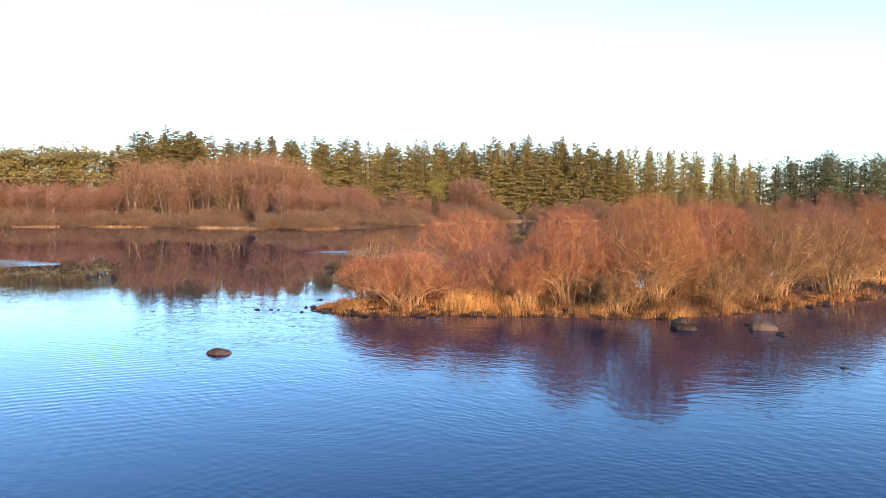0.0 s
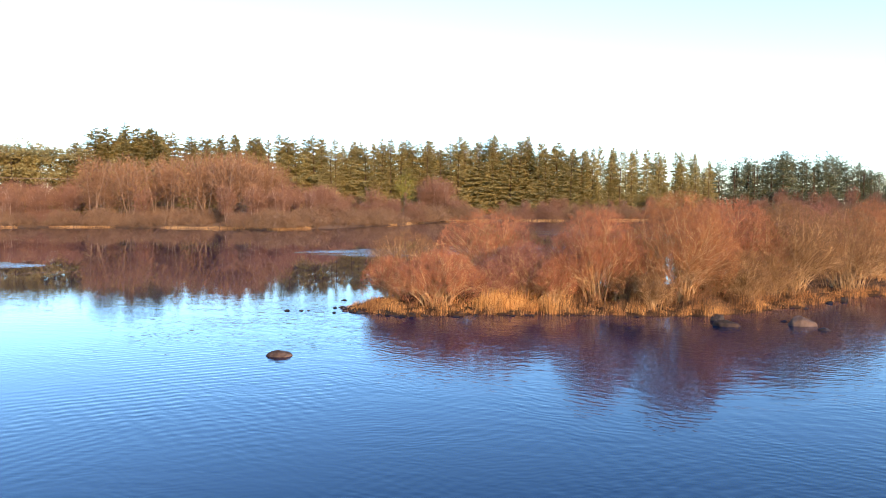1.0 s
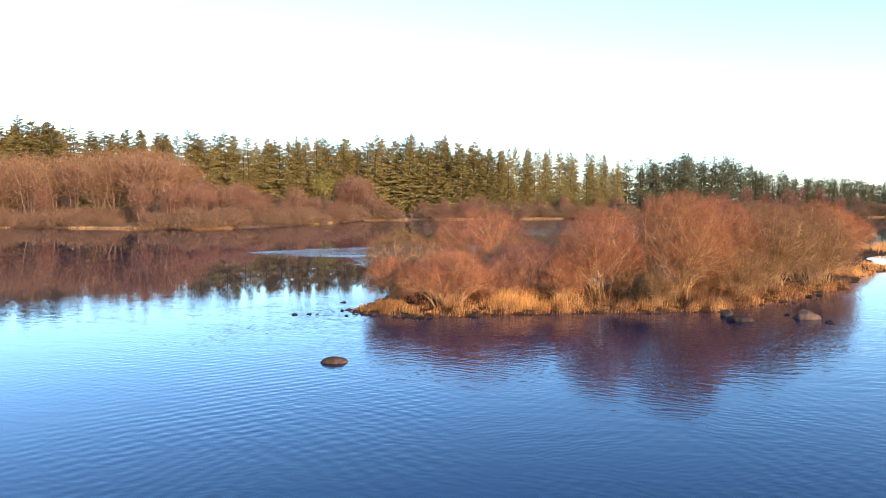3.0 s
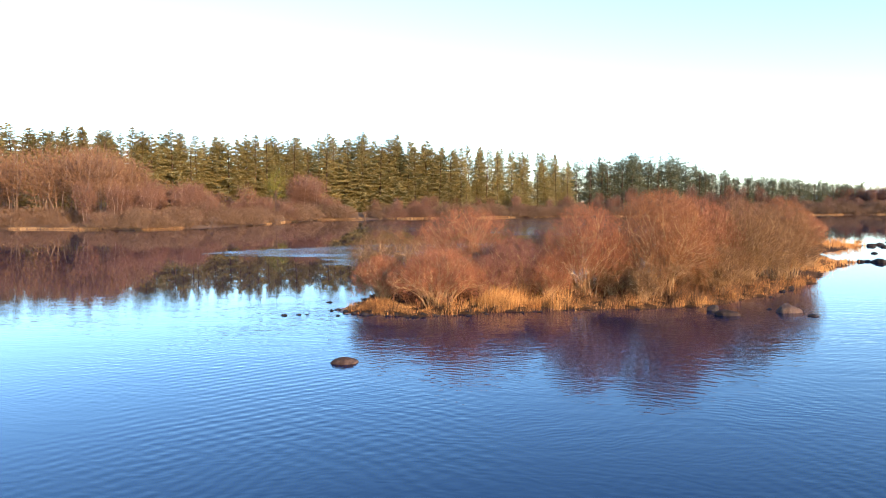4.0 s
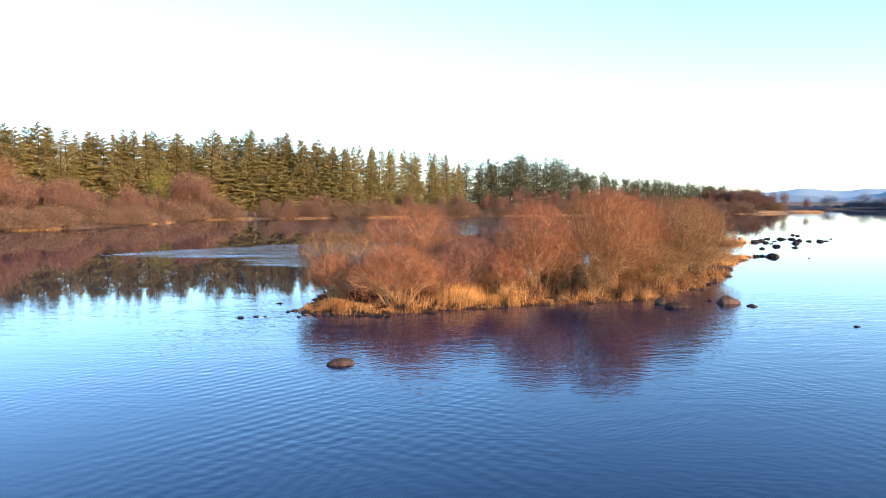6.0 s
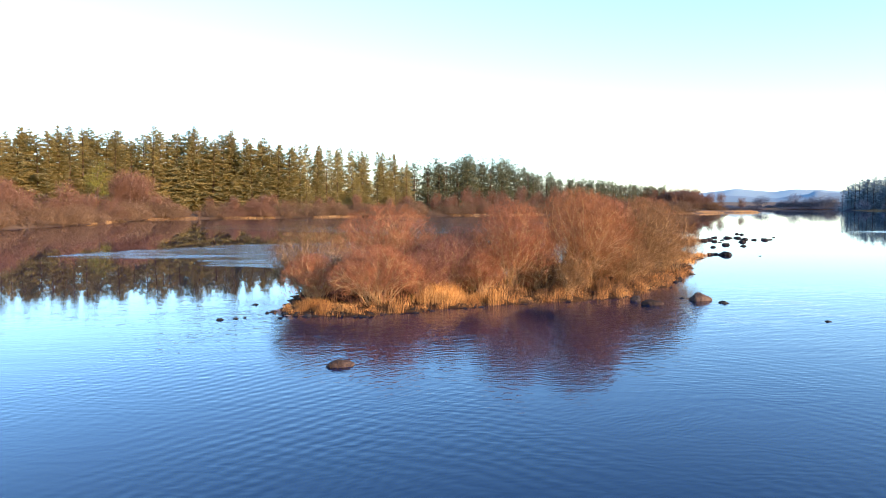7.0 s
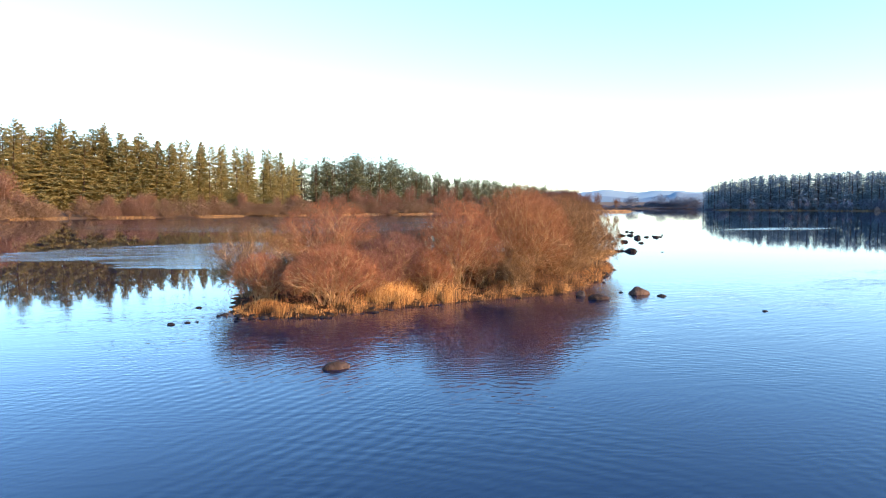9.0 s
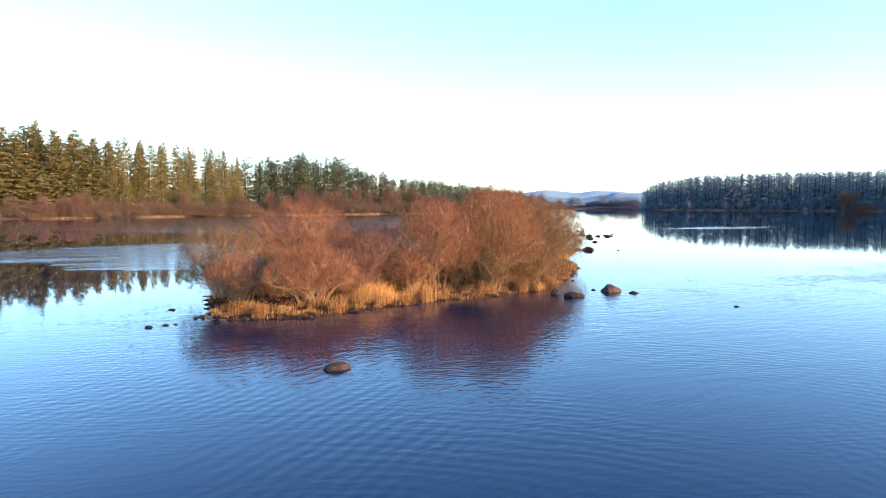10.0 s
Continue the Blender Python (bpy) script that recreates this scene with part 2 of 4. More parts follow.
def tubes(lines, r0, r1, sides=3):
    """Tapered tubes along polylines (N, K, 3): vertices and quads."""
    n, k, _ = lines.shape
    axis = unit(lines[:, -1] - lines[:, 0])
    ref = np.where(np.abs(axis[:, 2:3]) > 0.9, np.array([[1.0, 0, 0]]), np.array([[0, 0, 1.0]]))
    u = unit(np.cross(axis, ref))
    v = np.cross(axis, u)
    ang = np.arange(sides) * 2 * np.pi / sides
    ring = np.cos(ang)[None, :, None] * u[:, None] + np.sin(ang)[None, :, None] * v[:, None]
    w = np.linspace(0, 1, k)
    rad = np.broadcast_to(np.asarray(r0), (n,))[:, None] * (1 - w) + np.broadcast_to(np.asarray(r1), (n,))[:, None] * w
    verts = lines[:, :, None, :] + rad[:, :, None, None] * ring[:, None, :, :]
    base = (np.arange(n)[:, None, None] * k + np.arange(k - 1)[None, :, None]) * sides
    s = np.arange(sides)[None, None, :]
    s2 = (s + 1) % sides
    faces = np.stack([base + s, base + s2, base + sides + s2, base + sides + s], -1).reshape(-1, 4)
    return verts.reshape(-1, 3), faces


def joined(*pairs):
    vs, fs, off = [], [], 0
    for v, f in pairs:
        vs.append(v)
        fs.append(f + off)
        off += len(v)
    return np.concatenate(vs), np.concatenate(fs)


def branch(rng, lines, m, lo, hi, spread, up, length, k=3, curl=0.15):
    """m branches off each polyline, between its shares lo and hi."""
    n, kk, _ = lines.shape
    idx = np.repeat(np.arange(n), m)
    t = rng.uniform(lo, hi, n * m) * (kk - 1)
    i = np.minimum(t.astype(int), kk - 2)
    f = (t - i)[:, None]
    a, b = lines[idx, i], lines[idx, i + 1]
    start = a * (1 - f) + b * f
    d = unit(unit(b - a) + spread * unit(rng.normal(size=(n * m, 3))) + np.array([0, 0, up]))
    ln = length * rng.uniform(0.55, 1.3, (n * m, 1))
    w = np.linspace(0, 1, k)[None, :, None]
    bend = rng.normal(size=(n * m, 3)) * curl + np.array([0, 0, curl])
    return start[:, None] + (d * ln)[:, None] * w + (bend * ln)[:, None] * w * w


def arcs(base, ctrl, tip, k):
    w = np.linspace(0, 1, k)[None, :, None]
    return base[:, None] * (1 - w) ** 2 + 2 * ctrl[:, None] * w * (1 - w) + tip[:, None] * w * w


def spikes(lines, r):
    """Thin pointed twigs from the first to the last point of each line."""
    a, b = lines[:, 0], lines[:, -1]
    n = len(a)
    d = unit(b - a)
    ref = np.where(np.abs(d[:, 2:3]) > 0.9, np.array([[1.0, 0, 0]]), np.array([[0, 0, 1.0]]))
    u = unit(np.cross(d, ref))
    v = np.cross(d, u)
    ring = [a + r * (math.cos(t) * u + math.sin(t) * v) for t in (0, 2.1, 4.2)]   # a ring round the foot
    verts = np.stack([b, *ring], 1)
    f = np.array([[0, 1, 2], [0, 2, 3], [0, 3, 1]])
    return verts.reshape(-1, 3), ((np.arange(n) * 4)[:, None, None] + f[None]).reshape(-1, 3)


def slivers(rng, lines, r):
    """The finest twigs: narrow pointed slivers, turned every way."""
    a, b = lines[:, 0], lines[:, -1]
    n = len(a)
    side = unit(np.cross(unit(b - a), unit(rng.normal(size=(n, 3))))) * r
    verts = np.stack([b, a + side, a - side], 1)
    return verts.reshape(-1, 3), np.arange(n * 3).reshape(-1, 3)


def blades(rng, lines, r):
    """Flat pointed sprays of needles, turned every way."""
    a, b = lines[:, 0], lines[:, -1]
    n = len(a)
    side = unit(np.cross(unit(b - a), unit(rng.normal(size=(n, 3))))) * r
    mid = a * 0.6 + b * 0.4
    verts = np.stack([a, mid + side, b, mid - side], 1)
    f = np.array([[0, 1, 2], [0, 2, 3]])
    return verts.reshape(-1, 3), ((np.arange(n) * 4)[:, None, None] + f[None]).reshape(-1, 3)


def triangles(pair):
    v, q = pair
    return v, np.concatenate([q[:, [0, 1, 2]], q[:, [0, 2, 3]]])


# ---- lake, ground, hills ----
SHORE = [(-420, -260), (-340, 40), (-240, 105), (-180, 128), (-140, 146), (-121, 153), (-98, 157), (-71, 153), (-50, 149.5),
         (-46, 158), (-42, 168), (-36, 190), (-36, 215), (-32, 238), (-17, 248), (0, 252), (18, 261), (47, 276), (79, 284),
         (102, 288), (123, 296), (170, 306), (200, 314), (258, 343), (250, 358), (226, 392), (246, 440), (300, 490), (345, 505),
         (398, 458), (358, 398), (400, 345), (446, 285), (470, 200), (500, 50), (520, -260)]
POLY = np.array(SHORE, dtype=float)


def shore_distance(x, y):
    """Metres inland from the lake's edge; minus: out on the lake."""
    p = np.stack([np.ravel(x), np.ravel(y)], -1).astype(float)
    best, inside = np.full(len(p), 1e9), np.zeros(len(p), bool)
    for a, b in zip(POLY, np.roll(POLY, -1, 0)):
        e = b - a
        s = np.clip(((p - a) @ e) / (e @ e), 0, 1)
        best = np.minimum(best, np.linalg.norm(p - a - s[:, None] * e, axis=1))
        cross = (a[1] > p[:, 1]) != (b[1] > p[:, 1])
        with np.errstate(divide="ignore", invalid="ignore"):
            inside ^= cross & (p[:, 0] < (b[0] - a[0]) * (p[:, 1] - a[1]) / (b[1] - a[1]) + a[0])
    return np.where(inside, -best, best).reshape(np.shape(x))


def ground_z(x, y):
    d = shore_distance(x, y)
    land = 0.12 + 0.22 * np.clip(d / 2.5, 0, 1) + 4.5 * (1 - np.exp(-np.maximum(d - 2, 0) / 70))
    return np.where(d < 0, np.maximum(d * 0.25, -2.5), land * np.clip(d / 1.0, 0, 1))


def axis_steps(lo, hi, step):
    mid = np.arange(lo, hi + step, step)
    far = np.array([60, 160, 360, 700, 1300, 2400, 4400])
    return np.concatenate([lo - far[::-1], mid, hi + far])


gx, gy = np.meshgrid(axis_steps(-240, 540, 4), axis_steps(90, 540, 4))
gz = ground_z(gx, gy)
gz = gz + np.where(gz > 0.5, 0.25 * np.sin(gx * 0.13 + 1.3 * np.sin(gy * 0.09)) * np.sin(gy * 0.17), 0)
rows_n, cols_n = gx.shape
gi = np.arange(rows_n * cols_n).reshape(rows_n, cols_n)
gf = np.stack([gi[:-1, :-1], gi[:-1, 1:], gi[1:, 1:], gi[1:, :-1]], -1).reshape(-1, 4)
ground = part("ground", to_mesh("ground", np.stack([gx, gy, gz], -1).reshape(-1, 3), gf, True), M_GROUND)
tagged(ground, "brown winter heath sloping gently down to the lake", "ground", kind="structure")

wv = np.array([(-700, -500, 0), (700, -500, 0), (700, 800, 0), (-700, 800, 0)], float)
water = part("water", to_mesh("water", wv, [[0, 1, 2, 3]]), M_WATER)
tagged(water, "calm blue lake water with faint ripples and reflections", "water", kind="structure")


def hill(cx, cy, half, depth, height, peaks, mat, label, seed):
    """A long ridge: peaks are shares of its length, heights and widths."""
    rng = np.random.default_rng(seed)
    u, v = np.meshgrid(np.linspace(-1, 1, 120), np.linspace(-1, 1, 17))
    h = np.zeros_like(u)
    for p, a, w in peaks:
        h = np.maximum(h, a * np.exp(-((u - p) / w) ** 2))
    h += 0.03 * np.sin(u * 37 + seed) + 0.02 * np.sin(u * 83)
    z = height * np.clip(h, 0, None) * (1 - v ** 2) * np.clip((1 - np.abs(u)) * 8, 0, 1) + 3.5
    out = unit(np.array([cx, cy, 0.0]))
    side = np.array([out[1], -out[0], 0])
    pts = np.array([cx, cy, 0]) + u[..., None] * half * side + v[..., None] * depth * out
    pts[..., 2] = z - 6 * (np.abs(v) > 0.99)
    i = np.arange(u.size).reshape(u.shape)
    f = np.stack([i[:-1, :-1], i[:-1, 1:], i[1:, 1:], i[1:, :-1]], -1).reshape(-1, 4)
    return tagged(part("hill", to_mesh("hill", pts.reshape(-1, 3), f, True), mat), label, "hill", "far hills", "structure")


hill(2300, 2900, 1600, 400, 76, [(-0.38, 0.70, 0.3), (-0.2, 0.80, 0.2), (-0.02, 0.76, 0.3), (0.3, 0.68, 0.4)], M_HILL, "distant hills across the lake, coloured pale blue for haze", 3)
hill(1570, 1990, 900, 200, 37, [(-0.3, 0.62, 0.25), (0.02, 1.0, 0.05), (0.04, 0.84, 0.16), (0.5, 0.6, 0.3)], M_HILL_NEAR, "moorland hill with a small rounded summit, coloured blue-grey for haze", 5)

# ---- the island ----
ISLE = [(15.2, 35.2), (15.6, 33.7), (17.2, 32.7), (19.0, 32.4), (21.0, 32.9), (23.0, 33.8), (27.3, 34.9), (32.0, 35.6), (34.8, 36.3), (37.6, 39.0),
        (40.8, 42.3), (45.8, 48.1), (50.3, 56.5), (57.6, 65.6), (56.5, 69.0), (60.0, 78.0), (66.0, 84.6), (72.0, 91.5), (70.0, 96.0), (62.0, 93.0),
        (52.0, 80.0), (44.0, 66.0), (37.0, 55.0), (30.0, 48.0), (24.0, 47.0), (18.6, 46.0), (16.0, 42.0), (15.7, 38.0)]
IPOLY = np.array(ISLE, float)


def isle_inland(x, y):
    """Metres inland from the island's edge; minus: out on the water."""
    p = np.stack([np.ravel(x), np.ravel(y)], -1).astype(float)
    best, inside = np.full(len(p), 1e9), np.zeros(len(p), bool)
    for a, b in zip(IPOLY, np.roll(IPOLY, -1, 0)):
        e = b - a
        s = np.clip(((p - a) @ e) / (e @ e), 0, 1)
        best = np.minimum(best, np.linalg.norm(p - a - s[:, None] * e, axis=1))
        cross = (a[1] > p[:, 1]) != (b[1] > p[:, 1])
        with np.errstate(divide="ignore", invalid="ignore"):
            inside ^= cross & (p[:, 0] < (b[0] - a[0]) * (p[:, 1] - a[1]) / (b[1] - a[1]) + a[0])
    return np.where(inside, best, -best).reshape(np.shape(x))


def isle_z(x, y):
    x, y = np.asarray(x, float), np.asarray(y, float)
    d = isle_inland(x, y) + 0.25 * np.sin(x * 2.1 + np.sin(y * 1.7)) + 0.15 * np.sin(y * 3.7 + x)
    bump = 0.05 * np.sin(x * 3.3 + 1.1 * y) * np.sin(y * 2.9)
    return np.where(d > 0, 0.045 * np.clip(d / 0.3, 0, 1) + 0.30 * (1 - np.exp(-d / 2.6)) + bump * np.clip(d, 0, 1), np.maximum(d * 0.35, -1.0))


ix, iy = np.meshgrid(np.arange(12, 76, 0.3), np.arange(30, 99, 0.3))
iz = isle_z(ix, iy)
ii = np.arange(ix.size).reshape(ix.shape)
quads = np.stack([ii[:-1, :-1], ii[:-1, 1:], ii[1:, 1:], ii[1:, :-1]], -1).reshape(-1, 4)
quads = quads[(iz.ravel()[quads] > -0.7).any(1)]
used, flat = np.unique(quads, return_inverse=True)
ipts = np.stack([ix, iy, iz], -1).reshape(-1, 3)[used]
island = part("island", to_mesh("island", ipts, flat.reshape(-1, 4), True), M_BANK)
tagged(island, "low peaty island with a dark muddy edge in the lake", "island", kind="structure")


def shrub(x, y, height, radius, seed, mat, label, stems=26, haze=1.0, lean=(0, 0)):
    """A many-stemmed bare willow: stems that rise and arch outwards, forked limbs and a haze of fine twigs."""
    rng = np.random.default_rng(seed)
    z = float(isle_z(x, y)) - 0.05
    root = tagged(new("willow_shrub"), label, "shrub", "willows on the island")
    root.location = (x, y, z)

    def dome(p, limit):
        """Draws what reaches past the rounded, lobed outline of the crown back inside it."""
        a = np.arctan2(p[..., 1], p[..., 0])
        lobe = 1 + 0.08 * np.sin(3 * a + seed) + 0.05 * np.sin(5 * a + 2.3 * seed) + 0.05 * np.sin(7 * a + p[..., 2] * 2.4 + seed) + 0.04 * np.sin(4 * a - p[..., 2] * 3.1 + 2 * seed)
        rho = np.sqrt((p[..., 0] / (radius * lobe)) ** 2 + (p[..., 1] / (radius * lobe)) ** 2 + (np.maximum(p[..., 2], 0) / (height * (0.94 + 0.06 * lobe))) ** 2)
        k = np.minimum(1, limit / np.maximum(rho, 1e-6))
        return p * k[..., None]

    th = rng.uniform(-0.5, 0.5, stems) + np.arange(stems) * 2.4
    cp = rng.uniform(0.30 if height < 3.5 else 0.16, 1, stems)
    sp = np.sqrt(1 - cp ** 2)
    tip = np.stack([radius * sp * np.cos(th), radius * sp * np.sin(th), height * (0.06 + 0.94 * cp)], -1) * rng.uniform(0.72, 0.97, (stems, 1))
    clump = rng.uniform(-0.30, 0.30, (5, 2)) * radius                  # the stems rise from a few stools
    foot = clump[rng.integers(0, 5, stems)] + rng.normal(size=(stems, 2)) * 0.07 * radius
    base = np.concatenate([foot * 0.8 + tip[:, :2] * 0.16, np.zeros((stems, 1))], 1)
    ctrl = base * 0.55 + tip * np.array([0.34, 0.34, 0.0])
    ctrl[:, 2] = height * rng.uniform(0.32, 0.58, stems) * (0.55 + 0.45 * cp)
    main = arcs(base, ctrl, tip, 9)
    main[:, 1:-1] += np.cumsum(rng.normal(size=(stems, 7, 3)), axis=1) * 0.011 * radius
    n1, n2 = 9, 4
    limb = branch(rng, main, n1, 0.22, 1.0, 0.78, 0.10, 0.30 * radius + 0.15, 4, 0.10)
    limb[:, 1:] += np.cumsum(rng.normal(size=(len(limb), 3, 3)), axis=1) * 0.018 * radius
    limb = dome(limb, 0.97)
    sub = dome(branch(rng, limb, n2, 0.25, 1.0, 0.95, 0.12, 0.12 * radius + 0.14, 3, 0.12), 0.99)
    nf = int(360 * haze * radius * (radius + height) * 0.5)
    fa, fc = rng.uniform(0, 2 * np.pi, nf), rng.uniform(0.03, 1, nf) ** 0.75
    fs = np.sqrt(np.maximum(1 - fc ** 2, 0))
    ray = np.stack([radius * fs * np.cos(fa), radius * fs * np.sin(fa), height * (0.03 + 0.97 * fc)], -1)
    at = ray * (rng.uniform(0.05, 1, nf) ** 0.36)[:, None] * 0.98
    up = np.clip((at[:, 2] / height - 0.12) / 0.45, 0, 1)
    keep = rng.uniform(0, 1, nf) < 0.26 + 0.74 * up                    # few twigs low down, many above
    at, ray = at[keep], ray[keep]
    nf = len(at)
    way = unit(0.55 * unit(ray) + 0.9 * unit(rng.normal(size=(nf, 3))) + np.array([0, 0, 0.30]))
    fine = dome(np.stack([at - way * 0.12, at + way * (rng.uniform(0.12, 0.34, nf) * (0.5 + 0.13 * radius))[:, None]], 1), rng.uniform(0.92, 1.03, (nf, 1)))
    hair = branch(rng, np.concatenate([fine, sub[sub[:, 0, 2] > 0.28 * height][:, [0, 2]]]), 9, 0.05, 1.0, 0.85, 0.22, 0.034 * radius + 0.13, 2, 0.08)
    hair = dome(hair, rng.uniform(0.94, 1.07, (len(hair), 1)))
    for a in (fine, hair, sub):
        a[..., 2] = np.maximum(a[..., 2], 0.12)
    tuck = 0.94 if height < 3.5 or x > 39 else 0.80
    for a in (main, limb, sub, fine, hair):
        u = np.clip(a[..., 2] / (0.5 * height), 0, 1)
        a[..., :2] *= (tuck + (1.10 - tuck) * u * u * (3 - 2 * u))[..., None]
        a[..., :2] += np.array(lean) * (np.clip(a[..., 2], 0, None) / height)[..., None]
    thick = 0.014 + 0.0045 * radius
    for k in range(stems):
        own = limb[k * n1:(k + 1) * n1]
        own = own[own[:, 0, 2] < 0.72 * height]
        part("stem", to_mesh("stem", *joined(tubes(main[k:k + 1], thick * rng.uniform(0.8, 1.5), 0.009, 5), tubes(own, 0.0135, 0.004, 3))), M_STEM, root)
    part("crown", to_mesh("crown", *joined(spikes(limb[limb[:, 0, 2] >= 0.72 * height], 0.007), spikes(sub, 0.0055), spikes(fine, 0.0045), slivers(rng, hair, 0.0037))), mat, root, "haze of fine bare twigs")
    return root


O, R_, V, U = M_TWIG_ORANGE, M_TWIG_RED, M_TWIG_OLIVE, M_TWIG_UMBER
for k, (x, y, h, r, mat, label, *more) in enumerate([
    (33.0, 39.6, 6.4, 3.7, V, "large domed bare willow with orange-brown twigs among reeds"),
    (28.6, 38.8, 5.6, 3.0, O, "round bare willow shrub with orange twigs above golden reeds"),
    (39.6, 45.4, 5.9, 3.6, U, "broad olive-brown bare willow leaning over the island shore"),
    (43.8, 49.2, 5.5, 3.2, U, "bare olive-brown willow shrub along the island bank"),
    (20.2, 35.4, 3.2, 2.8, O, "low rounded bare willow with pale stems near the shore"),
    (16.9, 37.0, 2.7, 1.9, O, "small sparse bare willow at the island tip", 0.7),
    (21.6, 42.6, 5.4, 4.0, O, "spreading bare willow with pale crooked limbs", 0.5),
    # umber twigs stand in for the shade on this willow
    (17.1, 40.2, 4.2, 3.0, U, "dark sparse bare willow leaning out over the water", 0.6, (-0.4, 0.1)),
    (24.6, 38.6, 3.5, 2.6, R_, "reddish-brown bare thicket between two larger willows"),
    (49.3, 62.8, 6.0, 3.7, V, "bare brown willow shrub behind the shore reeds"),
    (36.3, 44.8, 6.0, 3.6, O, "bare orange-brown willow behind the large dome"),
    (26.6, 43.6, 3.9, 2.4, R_, "red-brown bare willow in the middle of the island", 0.6),
    (53.0, 71.0, 5.4, 3.4, O, "bare orange willow at the far end of the island"),
    (44.5, 60.0, 5.8, 3.6, R_, "red-brown bare willow on the back of the island"),
    (30.4, 43.4, 3.6, 1.8, R_, "small red-brown bare willow inside the thicket", 0.6),
    (31.6, 37.0, 2.2, 1.2, U, "small bare willow in front of larger ones"),
    (36.6, 40.6, 3.2, 1.6, U, "small bare willow close to the island shore"),
    (38.4, 42.6, 2.8, 1.5, U, "small umber bare willow at the bank"),
    (22.9, 37.0, 2.6, 1.8, R_, "low reddish bare thicket behind golden reeds"),
    (26.4, 37.3, 2.6, 1.4, O, "small orange bare willow above the reeds"),
    (45.2, 51.6, 2.4, 1.3, V, "small bare willow over the island shore"),
    (30.8, 40.6, 2.7, 1.8, R_, "low red-brown bare thicket deep among willows", 0.8),
    (27.0, 40.4, 2.8, 1.9, R_, "low dark bare thicket between two willows", 0.8),
    (34.8, 42.0, 3.0, 2.0, U, "low umber bare thicket behind the large dome", 0.8),
    (23.8, 41.0, 2.8, 2.0, R_, "low reddish bare thicket under a spreading willow", 0.7),
    (19.2, 38.6, 2.4, 1.8, U, "low umber bare thicket near the island tip", 0.7),
    (37.8, 44.4, 2.8, 1.8, U, "low umber bare thicket along the bank", 0.8),
    (30.3, 38.7, 2.3, 1.5, U, "low umber bare thicket at the foot of a willow", 0.8),
    (26.2, 39.2, 2.2, 1.5, R_, "low red-brown bare thicket behind tall reeds", 0.8),
    (60.0, 84.0, 4.6, 3.4, O, "bare orange willow by the far grass point"),
]):
    shrub(x, y, h, r, 11 + k, mat, label, int(13 + 12 * r), *more)


def reeds(n, place, height, width, seed, mat, name, label, gap=-0.3):
    """Dry blades on the island's ground; place gives their x and y."""
    rng = np.random.default_rng(seed)
    x, y = place(rng, n)
    z = isle_z(x, y)
    tuft = np.sin(x * 5.1 + 2 * np.sin(y * 2.3)) + np.sin(y * 6.3 + 1.7 * np.sin(x * 3.1)) + rng.normal(size=n) * 0.5
    keep = (z > -0.12) & (tuft > gap)
    x, y, z = x[keep], y[keep], z[keep]
    n = len(x)
    h = height * rng.uniform(0.5, 1.15, n) * (0.75 + 0.35 * np.sin(x * 1.9 + 1.3 * np.sin(y * 1.3)))
    lean = rng.normal(size=(n, 3)) * np.array([0.16, 0.16, 0]) + np.array([0.05, -0.05, 0])
    base = np.stack([x, y, z - 0.05], -1)
    tip = base + lean * h[:, None] + np.stack([0 * h, 0 * h, h], -1)
    ctrl = base + np.stack([0 * h, 0 * h, h * 0.6], -1)
    ob = part(name, to_mesh(name, *tubes(arcs(base, ctrl, tip, 4), width * rng.uniform(0.6, 1.3, n), width * 0.3, 3)), mat)
    return tagged(ob, label, "reeds", kind="stuff")


FRONT = IPOLY[:14]


def along_front(lo, hi, d0, d1):
    seg = np.linalg.norm(np.diff(FRONT, axis=0), axis=1)
    cum = np.concatenate([[0], np.cumsum(seg)])

    def place(rng, n):
        s = rng.uniform(lo, hi, n) * cum[-1]
        i = np.clip(np.searchsorted(cum, s) - 1, 0, len(seg) - 1)
        f = ((s - cum[i]) / seg[i])[:, None]
        p = FRONT[i] * (1 - f) + FRONT[i + 1] * f
        t = unit(FRONT[i + 1] - FRONT[i])
        nrm = np.stack([-t[:, 1], t[:, 0]], -1)
        p = p + nrm * (d0 + (d1 - d0) * rng.uniform(0, 1, n) ** 1.3)[:, None] + rng.normal(size=(n, 2)) * 0.15
        return p[:, 0], p[:, 1]
    return place


def in_spot(cx, cy, rx, ry):
    def place(rng, n):
        return cx + rx * rng.normal(size=n) * 0.5, cy + ry * rng.normal(size=n) * 0.5
    return place


reeds(14000, along_front(0.0, 0.68, 0.0, 2.6), 0.50, 0.007, 1, M_REED_DARK, "brown_reeds", "brown dry reeds and sedge along the island shore", gap=-0.1)
reeds(12000, along_front(0.0, 0.66, 0.05, 1.6), 0.48, 0.007, 2, M_REED, "golden_reeds", "golden sunlit dry reeds fringing the island shore", gap=0.45)
reeds(1700, along_front(0.12, 0.66, 0.1, 1.9), 0.80, 0.008, 10, M_SAPLING, "dead_stems", "dark upright dead stems among the shore reeds", gap=0.2)
reeds(3600, in_spot(24.3, 35.6, 2.6, 1.3), 0.95, 0.008, 3, M_REED, "reed_clump", "bright golden clump of tall dry reeds")
reeds(1000, along_front(0.80, 1.0, 0.0, 2.4), 0.5, 0.014, 4, M_REED, "reed_bed", "golden dry reed bed on the far bank of the island")
reeds(2200, in_spot(16.8, 34.8, 1.3, 1.9), 0.36, 0.008, 7, M_REED, "tip_reeds", "golden brown dry reeds at the island tip")
